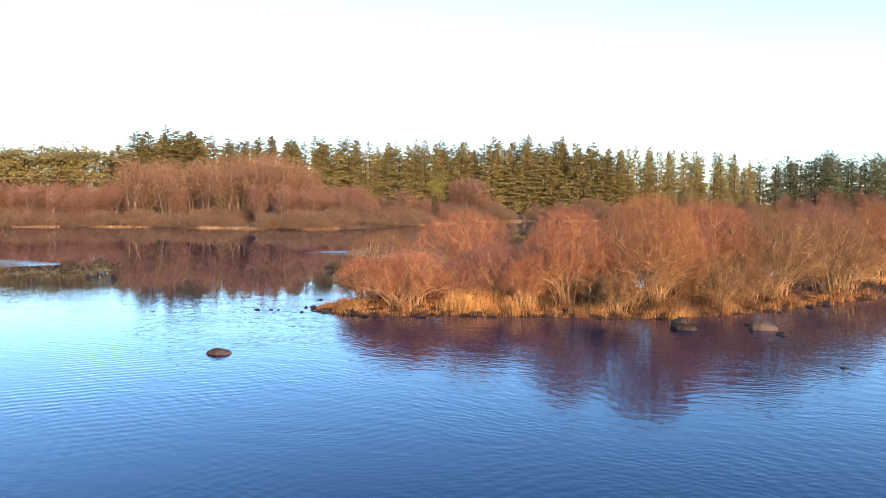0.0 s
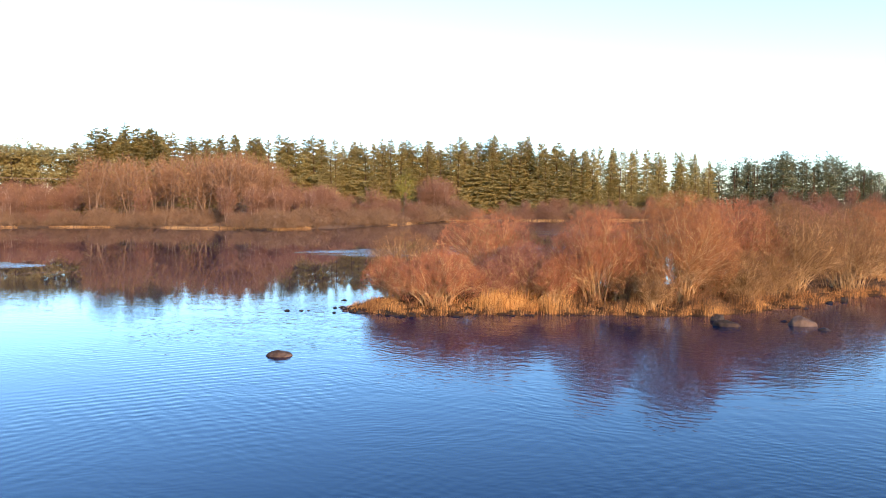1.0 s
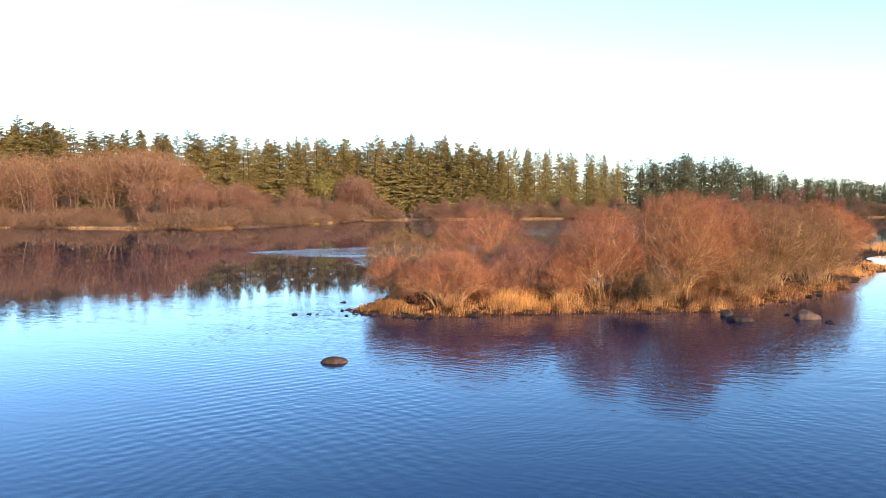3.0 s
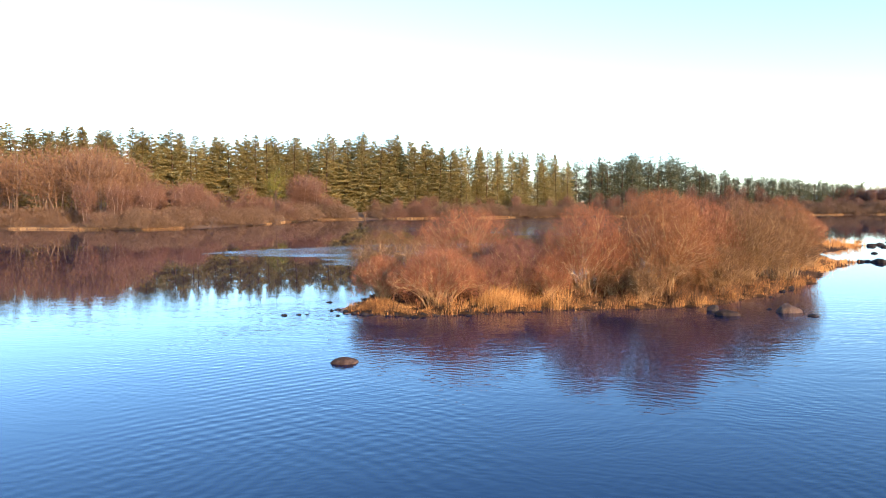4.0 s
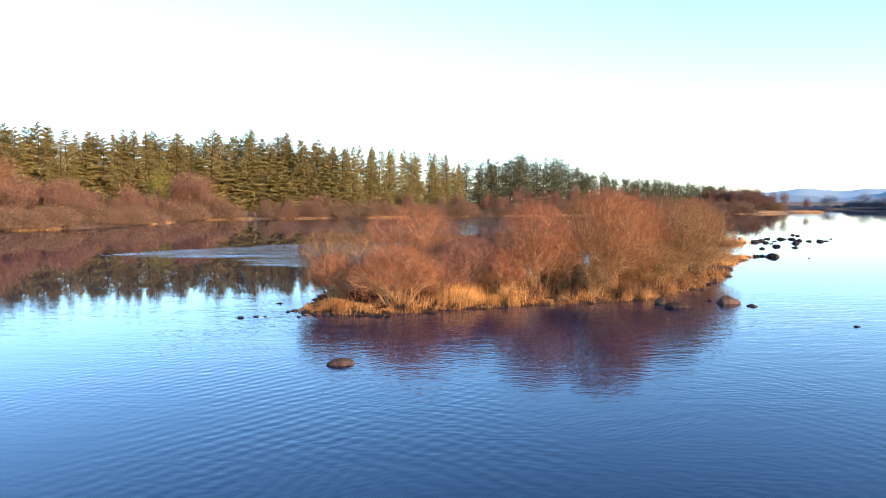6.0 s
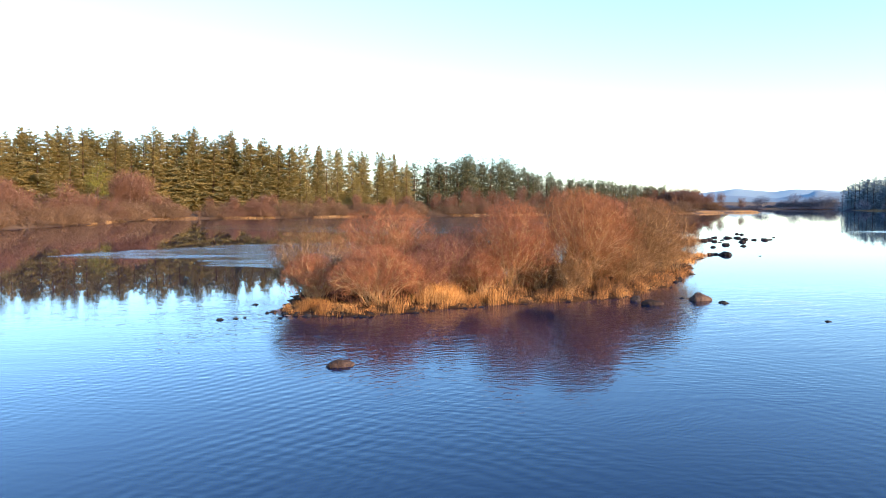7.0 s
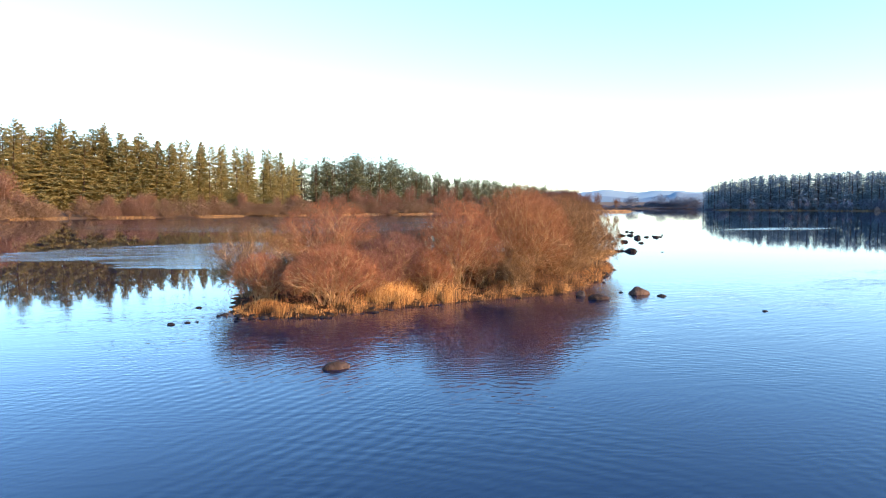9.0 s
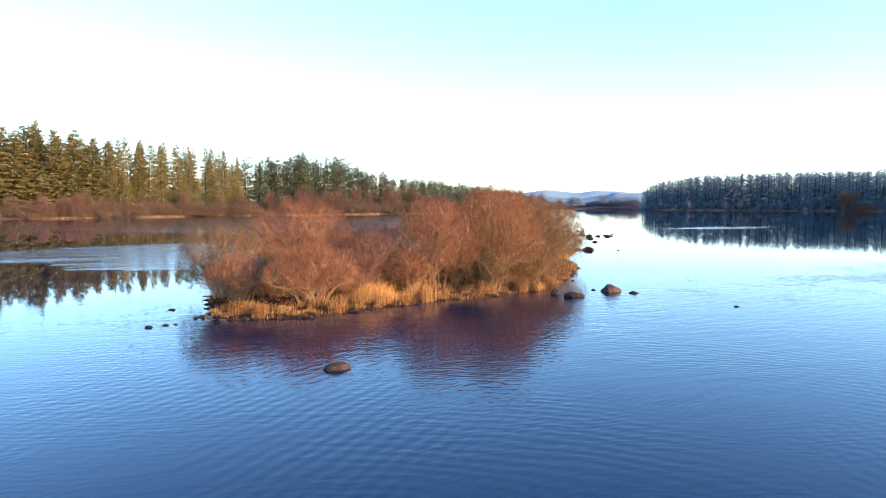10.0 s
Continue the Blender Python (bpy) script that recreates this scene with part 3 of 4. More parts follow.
reeds(1100, in_spot(49.2, 57.6, 2.0, 2.2), 0.75, 0.012, 8, M_REED, "bay_reeds", "bright golden reeds round a small bay of the island")
reeds(500, in_spot(55.4, 65.8, 1.6, 1.6), 0.35, 0.016, 5, M_REED, "grass_spit", "golden grass on a low spit of the island")
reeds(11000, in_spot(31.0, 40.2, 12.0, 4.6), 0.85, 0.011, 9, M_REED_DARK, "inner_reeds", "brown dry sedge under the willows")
reeds(2600, in_spot(67.0, 88.5, 5.0, 5.0), 0.9, 0.02, 6, M_REED, "grass_point", "golden grass on the far point of the island")


# ---- boulders and stones ----
def stone_mesh(seed, sx, sy, sz, detail=3, rough=0.28, cut=0.35, planes=(), facets=7):
    """A worn stone: a rough ball cut by planes (normal x, y, z and distance) into blunt facets."""
    rng = random.Random(seed)
    planes = [(Vector(p[:3]).normalized(), p[3]) for p in planes]
    for _ in range(facets):
        planes.append((Vector((rng.gauss(0, 1), rng.gauss(0, 1), abs(rng.gauss(0, 0.7)))).normalized(), rng.uniform(0.68, 0.9)))
    bm = bmesh.new()
    bmesh.ops.create_icosphere(bm, subdivisions=detail, radius=1)
    o = Vector((seed * 7.3, seed * 3.1, seed * 1.7))
    for v in bm.verts:
        d = v.co.normalized()
        p = d * (1 + rough * noise.noise(d * 1.2 + o))
        for n, lim in planes:
            over = p.dot(n) - lim
            if over > 0:
                p -= n * over * 0.92
        p *= 1 + 0.22 * rough * noise.noise(d * 3.6 + o) + 0.12 * rough * noise.noise(d * 9 + o)
        p.z = max(p.z, -cut)
        v.co = Vector((p.x * sx, p.y * sy, p.z * sz))
    me = bpy.data.meshes.new("stone")
    bm.to_mesh(me)
    bm.free()
    for p in me.polygons:
        p.use_smooth = True
    return me


def boulder(x, y, sx, sy, sz, turn, seed, mat, label, sink=0.0, rough=0.42, planes=(), facets=7):
    ob = part("boulder", stone_mesh(seed, sx, sy, sz, 4, rough, planes=planes, facets=facets), mat)
    ob.matrix_world = pose(x, y, max(float(isle_z(x, y)), -0.05) - sink, 0, 0, turn)
    return tagged(ob, label, "boulder")


boulder(17.67, 21.95, 0.53, 0.36, 0.25, 5, 2, M_ROCK, "low rounded brown boulder alone in the open water", rough=0.2, facets=1)
boulder(34.95, 33.35, 0.64, 0.40, 0.31, -8, 4, M_ROCK, "long low grey-brown boulder in shallow water", rough=0.25, facets=2)
boulder(34.7, 34.9, 0.38, 0.30, 0.33, 20, 6, M_ROCK_WET, "dark round boulder at the island edge")
boulder(38.35, 34.4, 0.73, 0.52, 0.66, -10, 9, M_ROCK, "large humped granite boulder standing in the lake", planes=((0.42, -0.1, 0.9, 0.62), (-0.95, -0.1, 0.35, 0.72), (-0.2, -0.5, 0.85, 0.78)))
boulder(39.1, 33.2, 0.42, 0.26, 0.28, 0, 12, M_ROCK_WET, "small pointed dark stone beside the large boulder", planes=((0.6, 0, 0.8, 0.45), (-0.4, 0, 0.9, 0.55)))
boulder(59.6, 65.4, 0.82, 0.6, 0.62, 0, 15, M_ROCK_WET, "dark wet boulder off the grassy spit", planes=((0.45, 0, 0.9, 0.6), (-0.5, 0, 0.85, 0.62)))

stones = [stone_mesh(30 + k, 1, 0.75, 0.75, 3, 0.45) for k in range(7)]
STONES = [(13.8, 37.4, .22), (13.6, 32.9, .16), (13.2, 32.8, .2), (12.5, 32.5, .22), (14.6, 34.2, .2), (14.9, 34.5, .25), (15.3, 32.5, .18), (15.5, 33.5, 0.2), (16.1, 33.4, 0.2),
          (16.6, 32.9, 0.29), (17.7, 33.0, 0.27), (18.2, 32.7, 0.2), (19.6, 32.6, 0.2), (20.2, 32.8, 0.2), (21.9, 33.5, 0.24), (22.7, 33.8, 0.17), (37.8, 35.4, .2), (39.9, 41.5, .25),
          (39.8, 40.4, .2), (41.6, 43.2, .3), (42.8, 44.6, .3), (58.2, 66.1, .5), (58.9, 66.3, .45), (65.4, 77.3, .45), (69.6, 81.2, .6), (70.3, 78.5, .4), (75.6, 86.7, 0.63), (81.4, 96.8, .6),
          (79.9, 97.1, 0.7), (78.6, 98.6, 0.56), (74.5, 93.1, 0.7), (72.0, 90.6, 0.7), (89.4, 109.2, .5), (88.9, 107.1, .5), (84.0, 94.4, .3), (87.8, 97.1, .3), (62.2, 63.5, .2), (40.3, 26.7, .2)]
rs = random.Random(5)
for k in range(12):                     # more stones on the spits
    STONES.append((76.5 + rs.gauss(0, 3.4), 92.5 + rs.gauss(0, 3.4), rs.uniform(0.25, 0.6)))
for (x0, y0), (x1, y1) in zip(ISLE[:9], ISLE[1:9]):
    for k in range(6):
        f = rs.random()
        STONES.append((x0 + (x1 - x0) * f + rs.gauss(0, 0.12), y0 + (y1 - y0) * f - rs.uniform(0.0, 0.45), rs.uniform(0.07, 0.21)))
for k, (x, y, s) in enumerate(STONES):
    ob = part("stone", stones[k % 7], M_ROCK_WET)
    ob.matrix_world = pose(x, y, max(float(isle_z(x, y)), -0.02) - 0.02, 0, 0, rs.uniform(0, 360)) @ Matrix.Diagonal((s, s, s * 0.8, 1))
    tagged(ob, "small dark wet stone showing above the shallow water", "stone", "stones round the island")


# ---- ice on the lake ----
def ice_sheet(pts, seed, label, name="ice_sheet", mat=M_ICE, kind="ice", wobble=1.6):
    """A thin sheet of ice with a ragged rim."""
    rng = np.random.default_rng(seed)
    rim = []
    for a, b in zip(pts, pts[1:] + pts[:1]):
        steps = max(3, int(math.hypot(b[0] - a[0], b[1] - a[1]) / 0.7))
        for s in np.linspace(0, 1, steps, endpoint=False):
            k = 0.18 + 0.5 * math.sin(math.pi * s)
            rim.append((a[0] + (b[0] - a[0]) * s + rng.uniform(-wobble, wobble) * k, a[1] + (b[1] - a[1]) * s + rng.uniform(-0.3, 0.3) * k))
    bm = bmesh.new()
    top = [bm.verts.new((x, y, 0.012)) for x, y in rim]
    bm.faces.new(top)
    ext = bmesh.ops.extrude_face_region(bm, geom=list(bm.faces))
    bmesh.ops.translate(bm, verts=[v for v in ext["geom"] if isinstance(v, bmesh.types.BMVert)], vec=(0, 0, -0.02))
    bmesh.ops.recalc_face_normals(bm, faces=list(bm.faces))
    bmesh.ops.triangulate(bm, faces=list(bm.faces))
    me = bpy.data.meshes.new(name)
    bm.to_mesh(me)
    bm.free()
    return tagged(part(name, me, mat), label, kind, kind + " sheets" if kind == "ice" else "")


ice_sheet([(14.8, 34.7), (15.1, 33.8), (15.8, 33.2), (16.6, 32.9), (17.0, 33.4), (15.8, 34.4), (15.6, 35.6), (15.1, 35.5)], 9, "pale pinkish dry mud flat at the island tip", "mud_flat", M_MUD, "mud", 0.3)
ice_sheet([(-9.5, 76.5), (-3, 72.5), (5, 71.5), (8.0, 66), (7.8, 62.5), (13, 59.8), (19, 58.5), (24, 64), (24, 97), (10, 95), (-2, 86), (-7, 81)], 1, "thin pale grey ice sheet behind the island")
ice_sheet([(-9, 160), (8, 141), (22, 128), (36, 122), (52, 126), (70, 146), (94, 192), (92, 228), (72, 258), (44, 256), (16, 232), (4, 196)], 2, "wide thin ice sheet below the far bank", mat=M_ICE_FAR)
ice_sheet([(-40, 55.5), (-31, 55.8), (-24, 53.8), (-24.5, 51), (-28, 49), (-40, 48)], 3, "small thin ice sheet with a pointed end")
ice_sheet([(113, 114), (120, 108), (131, 107), (146, 113), (139, 115), (131, 119), (122, 116)], 4, "thin pale ice sheet near the dark forest")


# ---- trees of the far banks ----
def conifer(height, width, seed, mat, label, bare=0.12, full=1.0, kind="spruce_tree", steps=13, bulk=1.0, gap=0.56, arms=6):
    """A spruce: whorls of branches, drooping low down and rising near the pointed top, with sprays of needles along them."""
    rng = np.random.default_rng(seed)
    root = tagged(new(kind), label, "tree", "conifers on the far bank")
    bend = rng.normal(size=2) * 0.012 * height
    w = np.linspace(0, 1, 7)
    trunk = np.stack([bend[0] * w ** 2, bend[1] * w ** 2, height * w - 0.5], -1)[None]
    ring = np.arange(bare * height, height - 0.45, gap / full)
    nb = len(ring) * arms
    q = np.clip((np.repeat(ring, arms) + rng.normal(size=nb) * 0.30) / height, bare * 0.8, 0.985)
    start = np.stack([bend[0] * q ** 2, bend[1] * q ** 2, height * q - 0.5], -1)
    th = np.repeat(rng.uniform(0, 6.28, len(ring)), arms) + np.tile(np.arange(arms) * 6.28 / arms, len(ring)) + rng.normal(size=nb) * 0.25
    prof = np.clip(1 - q, 0, 1) ** 0.80 * np.clip((q - bare) / 0.14 + 0.5, 0, 1)
    ln = width * prof * rng.uniform(0.55, 1.15, nb) * (1 + 0.22 * np.sin(th + 2.5 * q + seed) + 0.12 * np.sin(3 * th + 11 * q)) + 0.16
    d = np.stack([np.cos(th), np.sin(th), -0.32 + 1.05 * q ** 2 + rng.normal(size=nb) * 0.20], -1)
    tip = start + d * ln[:, None] + np.array([0, 0, 0.10]) * ln[:, None]
    bl = arcs(start, start + d * ln[:, None] * 0.6 - np.array([0, 0, 0.04]) * ln[:, None], tip, 4)
    part("trunk", to_mesh("trunk", *joined(tubes(trunk, 0.009 * height + 0.04, 0.02, 7), tubes(bl[::5], 0.035, 0.012, 3))), M_BARK, root)
    side = np.stack([-np.sin(th), np.cos(th), 0 * th], -1)
    pieces = [blades(rng, bl[:, [0, 3]], 0.07 * bulk)]
    for s in np.linspace(0.16, 0.97, steps):
        a = bl[:, 0] * (1 - s) + bl[:, 3] * s - np.array([0, 0, 0.03]) * ln[:, None]
        for sign in (-1, 1):
            w2 = unit(d * np.array([1, 1, 0.5]) + sign * side * rng.uniform(0.2, 1.1, (nb, 1)) + np.stack([0 * th, 0 * th, rng.uniform(-0.75, 0.25, nb)], -1))
            l2 = ((0.13 * ln * (1.15 - s) + 0.36 * np.minimum(1, 0.3 + 0.4 * ln)) * (0.6 + 0.4 * bulk))[:, None] * rng.uniform(0.6, 1.4, (nb, 1))
            pieces.append(blades(rng, np.stack([a, a + w2 * l2], 1), (0.038 + 0.011 * ln[:, None]) * bulk))
    tops = np.array([[bend[0], bend[1], height - 1.9]]) + np.arange(8)[:, None] * np.array([[0, 0, 0.17]])
    lift = rng.normal(size=(8, 3)) * np.array([0.20, 0.20, 0]) + np.array([0, 0, 0.32])
    lift[0] = (0, 0, 1.9)
    pieces.append(spikes(np.stack([tops, tops + lift], 1), 0.055))
    part("crown", to_mesh("crown", *joined(*pieces)), mat, root)
    return root


def pine(height, width, seed, mat, label, low=0.42):
    """A pine: bare lower trunk, crooked limbs, flat uneven crown of needle clumps."""
    rng = np.random.default_rng(seed)
    root = tagged(new("pine_tree"), label, "tree", "conifers on the far bank")
    w = np.linspace(0, 1, 7)
    bend = rng.normal(size=2) * 0.04 * height
    trunk = np.stack([bend[0] * w ** 2, bend[1] * w ** 2, height * 0.9 * w - 0.5], -1)[None]
    limb = branch(rng, trunk, 16, low, 1.0, 1.1, 0.25, width * 0.75, 4, 0.12)
    sub = branch(rng, limb, 4, 0.4, 1.0, 0.8, 0.25, width * 0.3, 3, 0.1)
    part("trunk", to_mesh("trunk", *joined(tubes(trunk, 0.014 * height, 0.06, 7), tubes(limb, 0.09, 0.04, 4))), M_BARK, root)
    e = np.concatenate([sub[:, -1], sub[:, 1], limb[:, -1]])
    n = len(e) * 10
    c = np.repeat(e, 10, 0) + rng.normal(size=(n, 3)) * np.array([0.65, 0.65, 0.35])
    l = rng.uniform(0.2, 0.42, n)
    way = unit(rng.normal(size=(n, 3)) + np.array([0, 0, 0.35])) * l[:, None]
    part("crown", to_mesh("crown", *blades(rng, np.stack([c - way, c + way], 1), l[:, None] * 0.30)), mat, root)
    return root


def bare_tree(height, width, seed, bark, mat, label, kind="birch_tree", stems=3):
    rng = np.random.default_rng(seed)
    root = tagged(new(kind), label, "tree", "bare trees on the far bank")
    th = rng.uniform(0, 2 * np.pi, stems)
    base = np.stack([0.5 * np.cos(th), 0.5 * np.sin(th), np.full(stems, -0.3)], -1)
    tip = np.stack([width * 0.5 * np.cos(th), width * 0.5 * np.sin(th), height * rng.uniform(0.8, 1.0, stems)], -1)
    main = arcs(base, base * 0.6 + tip * np.array([0.25, 0.25, 0.55]), tip, 7)
    main[:, 1:-1] += rng.normal(size=(stems, 5, 3)) * 0.12
    limb = branch(rng, main, 11, 0.3, 1.0, 0.6, 0.3, width * 0.34, 3, 0.12)
    nf = 620
    fa, fc = rng.uniform(0, 2 * np.pi, nf), rng.uniform(-0.9, 1, nf)
    fs = np.sqrt(1 - fc ** 2)
    lobe = 1 + 0.15 * np.sin(3 * fa + seed) + 0.10 * np.sin(5 * fa + 4 * fc)
    ray = np.stack([0.62 * width * fs * np.cos(fa) * lobe, 0.62 * width * fs * np.sin(fa) * lobe, height * 0.40 * fc], -1) * np.stack([1 + 0.28 * fc, 1 + 0.28 * fc, np.ones(nf)], -1)
    at = ray * (rng.uniform(0.05, 1, nf) ** 0.60 * rng.uniform(0.85, 1.18, nf))[:, None] + np.array([0, 0, height * 0.57])
    way = unit(unit(ray) * 0.7 + 0.5 * unit(rng.normal(size=(nf, 3))) + np.array([0, 0, 0.6]))
    fine = np.stack([at - way * 0.3, at + way * rng.uniform(0.4, 0.9, (nf, 1))], 1)
    hair = branch(rng, fine, 4, 0.1, 1.0, 0.9, 0.3, 0.50, 2, 0.1)
    part("trunk", to_mesh("trunk", *joined(tubes(main, 0.0046 * height + 0.01, 0.018, 5), tubes(limb[::5], 0.03, 0.015, 3))), bark, root)
    part("crown", to_mesh("crown", *joined(spikes(limb, 0.03), slivers(rng, fine, 0.036), slivers(rng, hair, 0.036))), mat, root, "haze of bare twigs")
    return root


def thicket(height, width, seed, mat, label, name="bare_shrub", n=13):
    rng = np.random.default_rng(seed)
    root = tagged(new(name), label, "shrub", "shrubs on the far bank")
    th, cp = rng.uniform(0, 2 * np.pi, n), rng.uniform(0.05, 1, n)
    sp = np.sqrt(1 - cp ** 2)
    tip = np.stack([width * sp * np.cos(th), width * sp * np.sin(th), height * (0.15 + 0.8 * cp)], -1) * rng.uniform(0.7, 0.95, (n, 1))
    base = tip * np.array([0.15, 0.15, 0]) + np.array([0, 0, -0.2])
    main = arcs(base, tip * np.array([0.5, 0.5, 0.5]), tip, 5)
    nf = 820
    fa, fc = rng.uniform(0, 2 * np.pi, nf), rng.uniform(0, 1, nf)
    fs = np.sqrt(1 - fc ** 2)
    lobe = 1 + 0.12 * np.sin(3 * fa + seed) + 0.08 * np.sin(5 * fa + 4 * fc)
    ray = np.stack([width * fs * np.cos(fa) * lobe, width * fs * np.sin(fa) * lobe, height * (0.05 + 0.92 * fc)], -1)
    at = ray * (rng.uniform(0.05, 1, nf) ** 0.4)[:, None] * 0.94
    way = unit(0.6 * unit(ray) + 0.8 * unit(rng.normal(size=(nf, 3))) + np.array([0, 0, 0.3]))
    fine = np.stack([at - way * 0.2, at + way * rng.uniform(0.2, 0.5, (nf, 1))], 1)
    hair = branch(rng, fine, 4, 0.1, 1.0, 1.1, 0.2, 0.32, 2, 0.1)
    part("trunk", to_mesh("trunk", *tubes(main, 0.04, 0.02, 4)), mat, root, "cluster of thin stems")
    part("crown", to_mesh("crown", *joined(slivers(rng, fine, 0.036), slivers(rng, hair, 0.036))), mat, root, "haze of bare twigs")
    return root


rt = random.Random(21)


def plant(kinds, x, y, height, wide=(1.0, 1.3)):
    """A copy of one of the kinds, (thing, its own height), scaled to the height, standing on the ground."""
    thing, own = kinds[rt.randrange(len(kinds))]
    s = height / own
    w = s * rt.uniform(*wide)
    ob = copy_thing(thing, pose(x, y, float(ground_z(x, y)) - 0.1, rt.uniform(-2, 2), rt.uniform(-2, 2), rt.uniform(0, 360)))
    ob.scale = (w, w, s)
    return ob


def removed(kinds):
    for thing, _ in kinds:
        for o in (*thing.children_recursive, thing):
            bpy.data.objects.remove(o)


SPRUCE = [(conifer(24, w, 100 + k, M_NEEDLE, "tall green-brown spruce with uneven drooping branches", b, f, bulk=u), 24) for k, (w, b, f, u) in enumerate([(4.6, .10, 1.1, 1.3), (5.2, .06, 1.15, 1.35), (4.1, .16, .95, 1.15), (5.4, .05, 1.15, 1.4), (3.9, .20, .9, 1.1), (4.7, .10, 1.1, 1.25)])]
BACK = [(conifer(24, w, 110 + k, M_NEEDLE, "tall green-brown spruce half hidden behind others", .04, .9, steps=7, bulk=1.9), 24) for k, w in enumerate((5.0, 5.4, 4.6))]
DARK = [(conifer(22, w, 120 + k, M_NEEDLE_DARK, "dark green conifer in a dense far wood", b, 1.0, steps=4, bulk=2.1, gap=1.0, arms=5), 22) for k, (w, b) in enumerate([(4.6, .03), (5.2, .03), (4.2, .03)])]
PINE = [(pine(18, 5.0, 140 + k, M_NEEDLE, "broad green pine with a flat ragged crown"), 18) for k in range(3)]
BIRCH = [(bare_tree(11, 4.0, 150 + k, M_BIRCH, M_TWIG_PURPLE, "bare birch with a pale trunk and purple-brown twigs", stems=2 + k % 3), 11) for k in range(5)]
ALDER = [(bare_tree(14, 5.0, 160 + k, M_ALDER, M_TWIG_TAN, "tall bare tree with pale stems and brown twigs", "alder_tree", 5), 14) for k in range(3)]
THICK = [(thicket(5, 4.0, 170 + k, M_TWIG_GREY, "dense grey-brown bare shrub on the far bank"), 5) for k in range(3)]


def scrub_arrays(seed):
    rng = np.random.default_rng(seed)
    th, cp = rng.uniform(0, 2 * np.pi, 8), rng.uniform(0.05, 1, 8)
    tip = np.stack([2 * np.sqrt(1 - cp ** 2) * np.cos(th), 2 * np.sqrt(1 - cp ** 2) * np.sin(th), 2.1 * (0.15 + 0.8 * cp)], -1)
    main = arcs(tip * np.array([0.15, 0.15, 0]), tip * 0.5, tip, 4)
    limb = branch(rng, main, 5, 0.2, 1.0, 0.8, 0.2, 0.7, 3, 0.15)
    fine = branch(rng, limb, 6, 0.15, 1.0, 0.85, 0.2, 0.45, 2, 0.1)
    return joined(spikes(main, 0.04), spikes(limb, 0.035), spikes(fine, 0.04))


LOW = [scrub_arrays(190), scrub_arrays(191)]
THICK_RED = [(thicket(5, 4.0, 180 + k, M_TWIG_PURPLE, "purple-brown bare shrub on the far bank", "purple_shrub"), 5) for k in range(2)]

# crest line of the far wood: x, y, height of the tree tops above the lake
CREST = [(-215, 150, 24), (-182, 178, 25), (-165, 202, 26), (-159, 210, 31), (-154, 217, 34.5), (-140, 228, 34), (-134, 233, 32), (-122, 243, 33), (-85, 268, 32), (-52, 287, 33), (-20, 285, 33), (10, 281, 29), (30, 289, 29), (60, 301, 24)]
for (x0, y0, h0), (x1, y1, h1) in zip(CREST, CREST[1:]):
    span = math.hypot(x1 - x0, y1 - y0)
    n = max(2, int(span / (3.5 if x0 > -10 else 2.9 if x0 > -164 else 4.2)))
    for k in range(n):
        for row in range(2):
            f = (k + rt.random()) / n
            x, y = x0 + (x1 - x0) * f + rt.uniform(-1.5, 1.5), y0 + (y1 - y0) * f + row * 5 + rt.uniform(-2, 2)
            top = (h0 + (h1 - h0) * f) * rt.uniform(0.90, 1.08) - float(ground_z(x, y))
            plant(PINE if x0 < -170 else BACK if row else SPRUCE, x, y, top * (0.95 if row else 1.0), (0.95, 1.3) if x0 > -10 else (1.3, 1.9) if x0 > -130 else (1.6, 2.3))
            if row and x0 > -165:                      # younger spruces under the tall ones
                plant(BACK, x + rt.uniform(-2, 2), y - rt.uniform(2, 7), top * rt.uniform(0.38, 0.58), (1.3, 2.0))
            if x0 < -164:
                plant(BIRCH, x + rt.uniform(2, 8), y - rt.uniform(3, 14), rt.uniform(9, 12))
                plant(ALDER, x + rt.uniform(2, 12), y - rt.uniform(8, 26), rt.uniform(8, 11))
            if x0 < -150:
                for _ in range(2):
                    plant(BACK, x - 6 + rt.uniform(-4, 4), y + 8, top * rt.uniform(0.45, 0.66), (1.3, 1.9))
for k in range(11):                     # a broad group of old spruces
    x, y = -152 + rt.uniform(-9, 8), 221 + rt.uniform(-5, 7)
    plant(BACK, x, y, rt.uniform(29, 32.5) - float(ground_z(x, y)), (1.7, 2.3))
FAR = [(50, 306, 19), (66, 310, 24.5), (85, 318, 26.5), (105, 326, 22.5), (140, 338, 17.5), (184, 361, 15.5), (215, 380, 14.5)]
RIGHT = [(362, 412, 15), (368, 405, 21), (385, 380, 25.5), (420, 338, 27), (462, 290, 28), (478, 235, 28)]


def crowns(models):
    """Crown and stem of each model tree, as arrays scaled to a height of 1."""
    found = []
    for thing, own in models:
        crown = next(c for c in thing.children if c.name.startswith("crown")).data
        cv = np.empty(len(crown.vertices) * 3, dtype=np.float32)
        crown.vertices.foreach_get("co", cv)
        cf = np.empty(len(crown.loops), dtype=np.int32)
        crown.loops.foreach_get("vertex_index", cf)
        found.append((cv.reshape(-1, 3) / own, cf.reshape(-1, 3), triangles(tubes(np.array([[[0, 0, -0.02], [0, 0, 0.5], [0, 0, 0.9]]]), 0.013, 0.002, 6))))
    return found



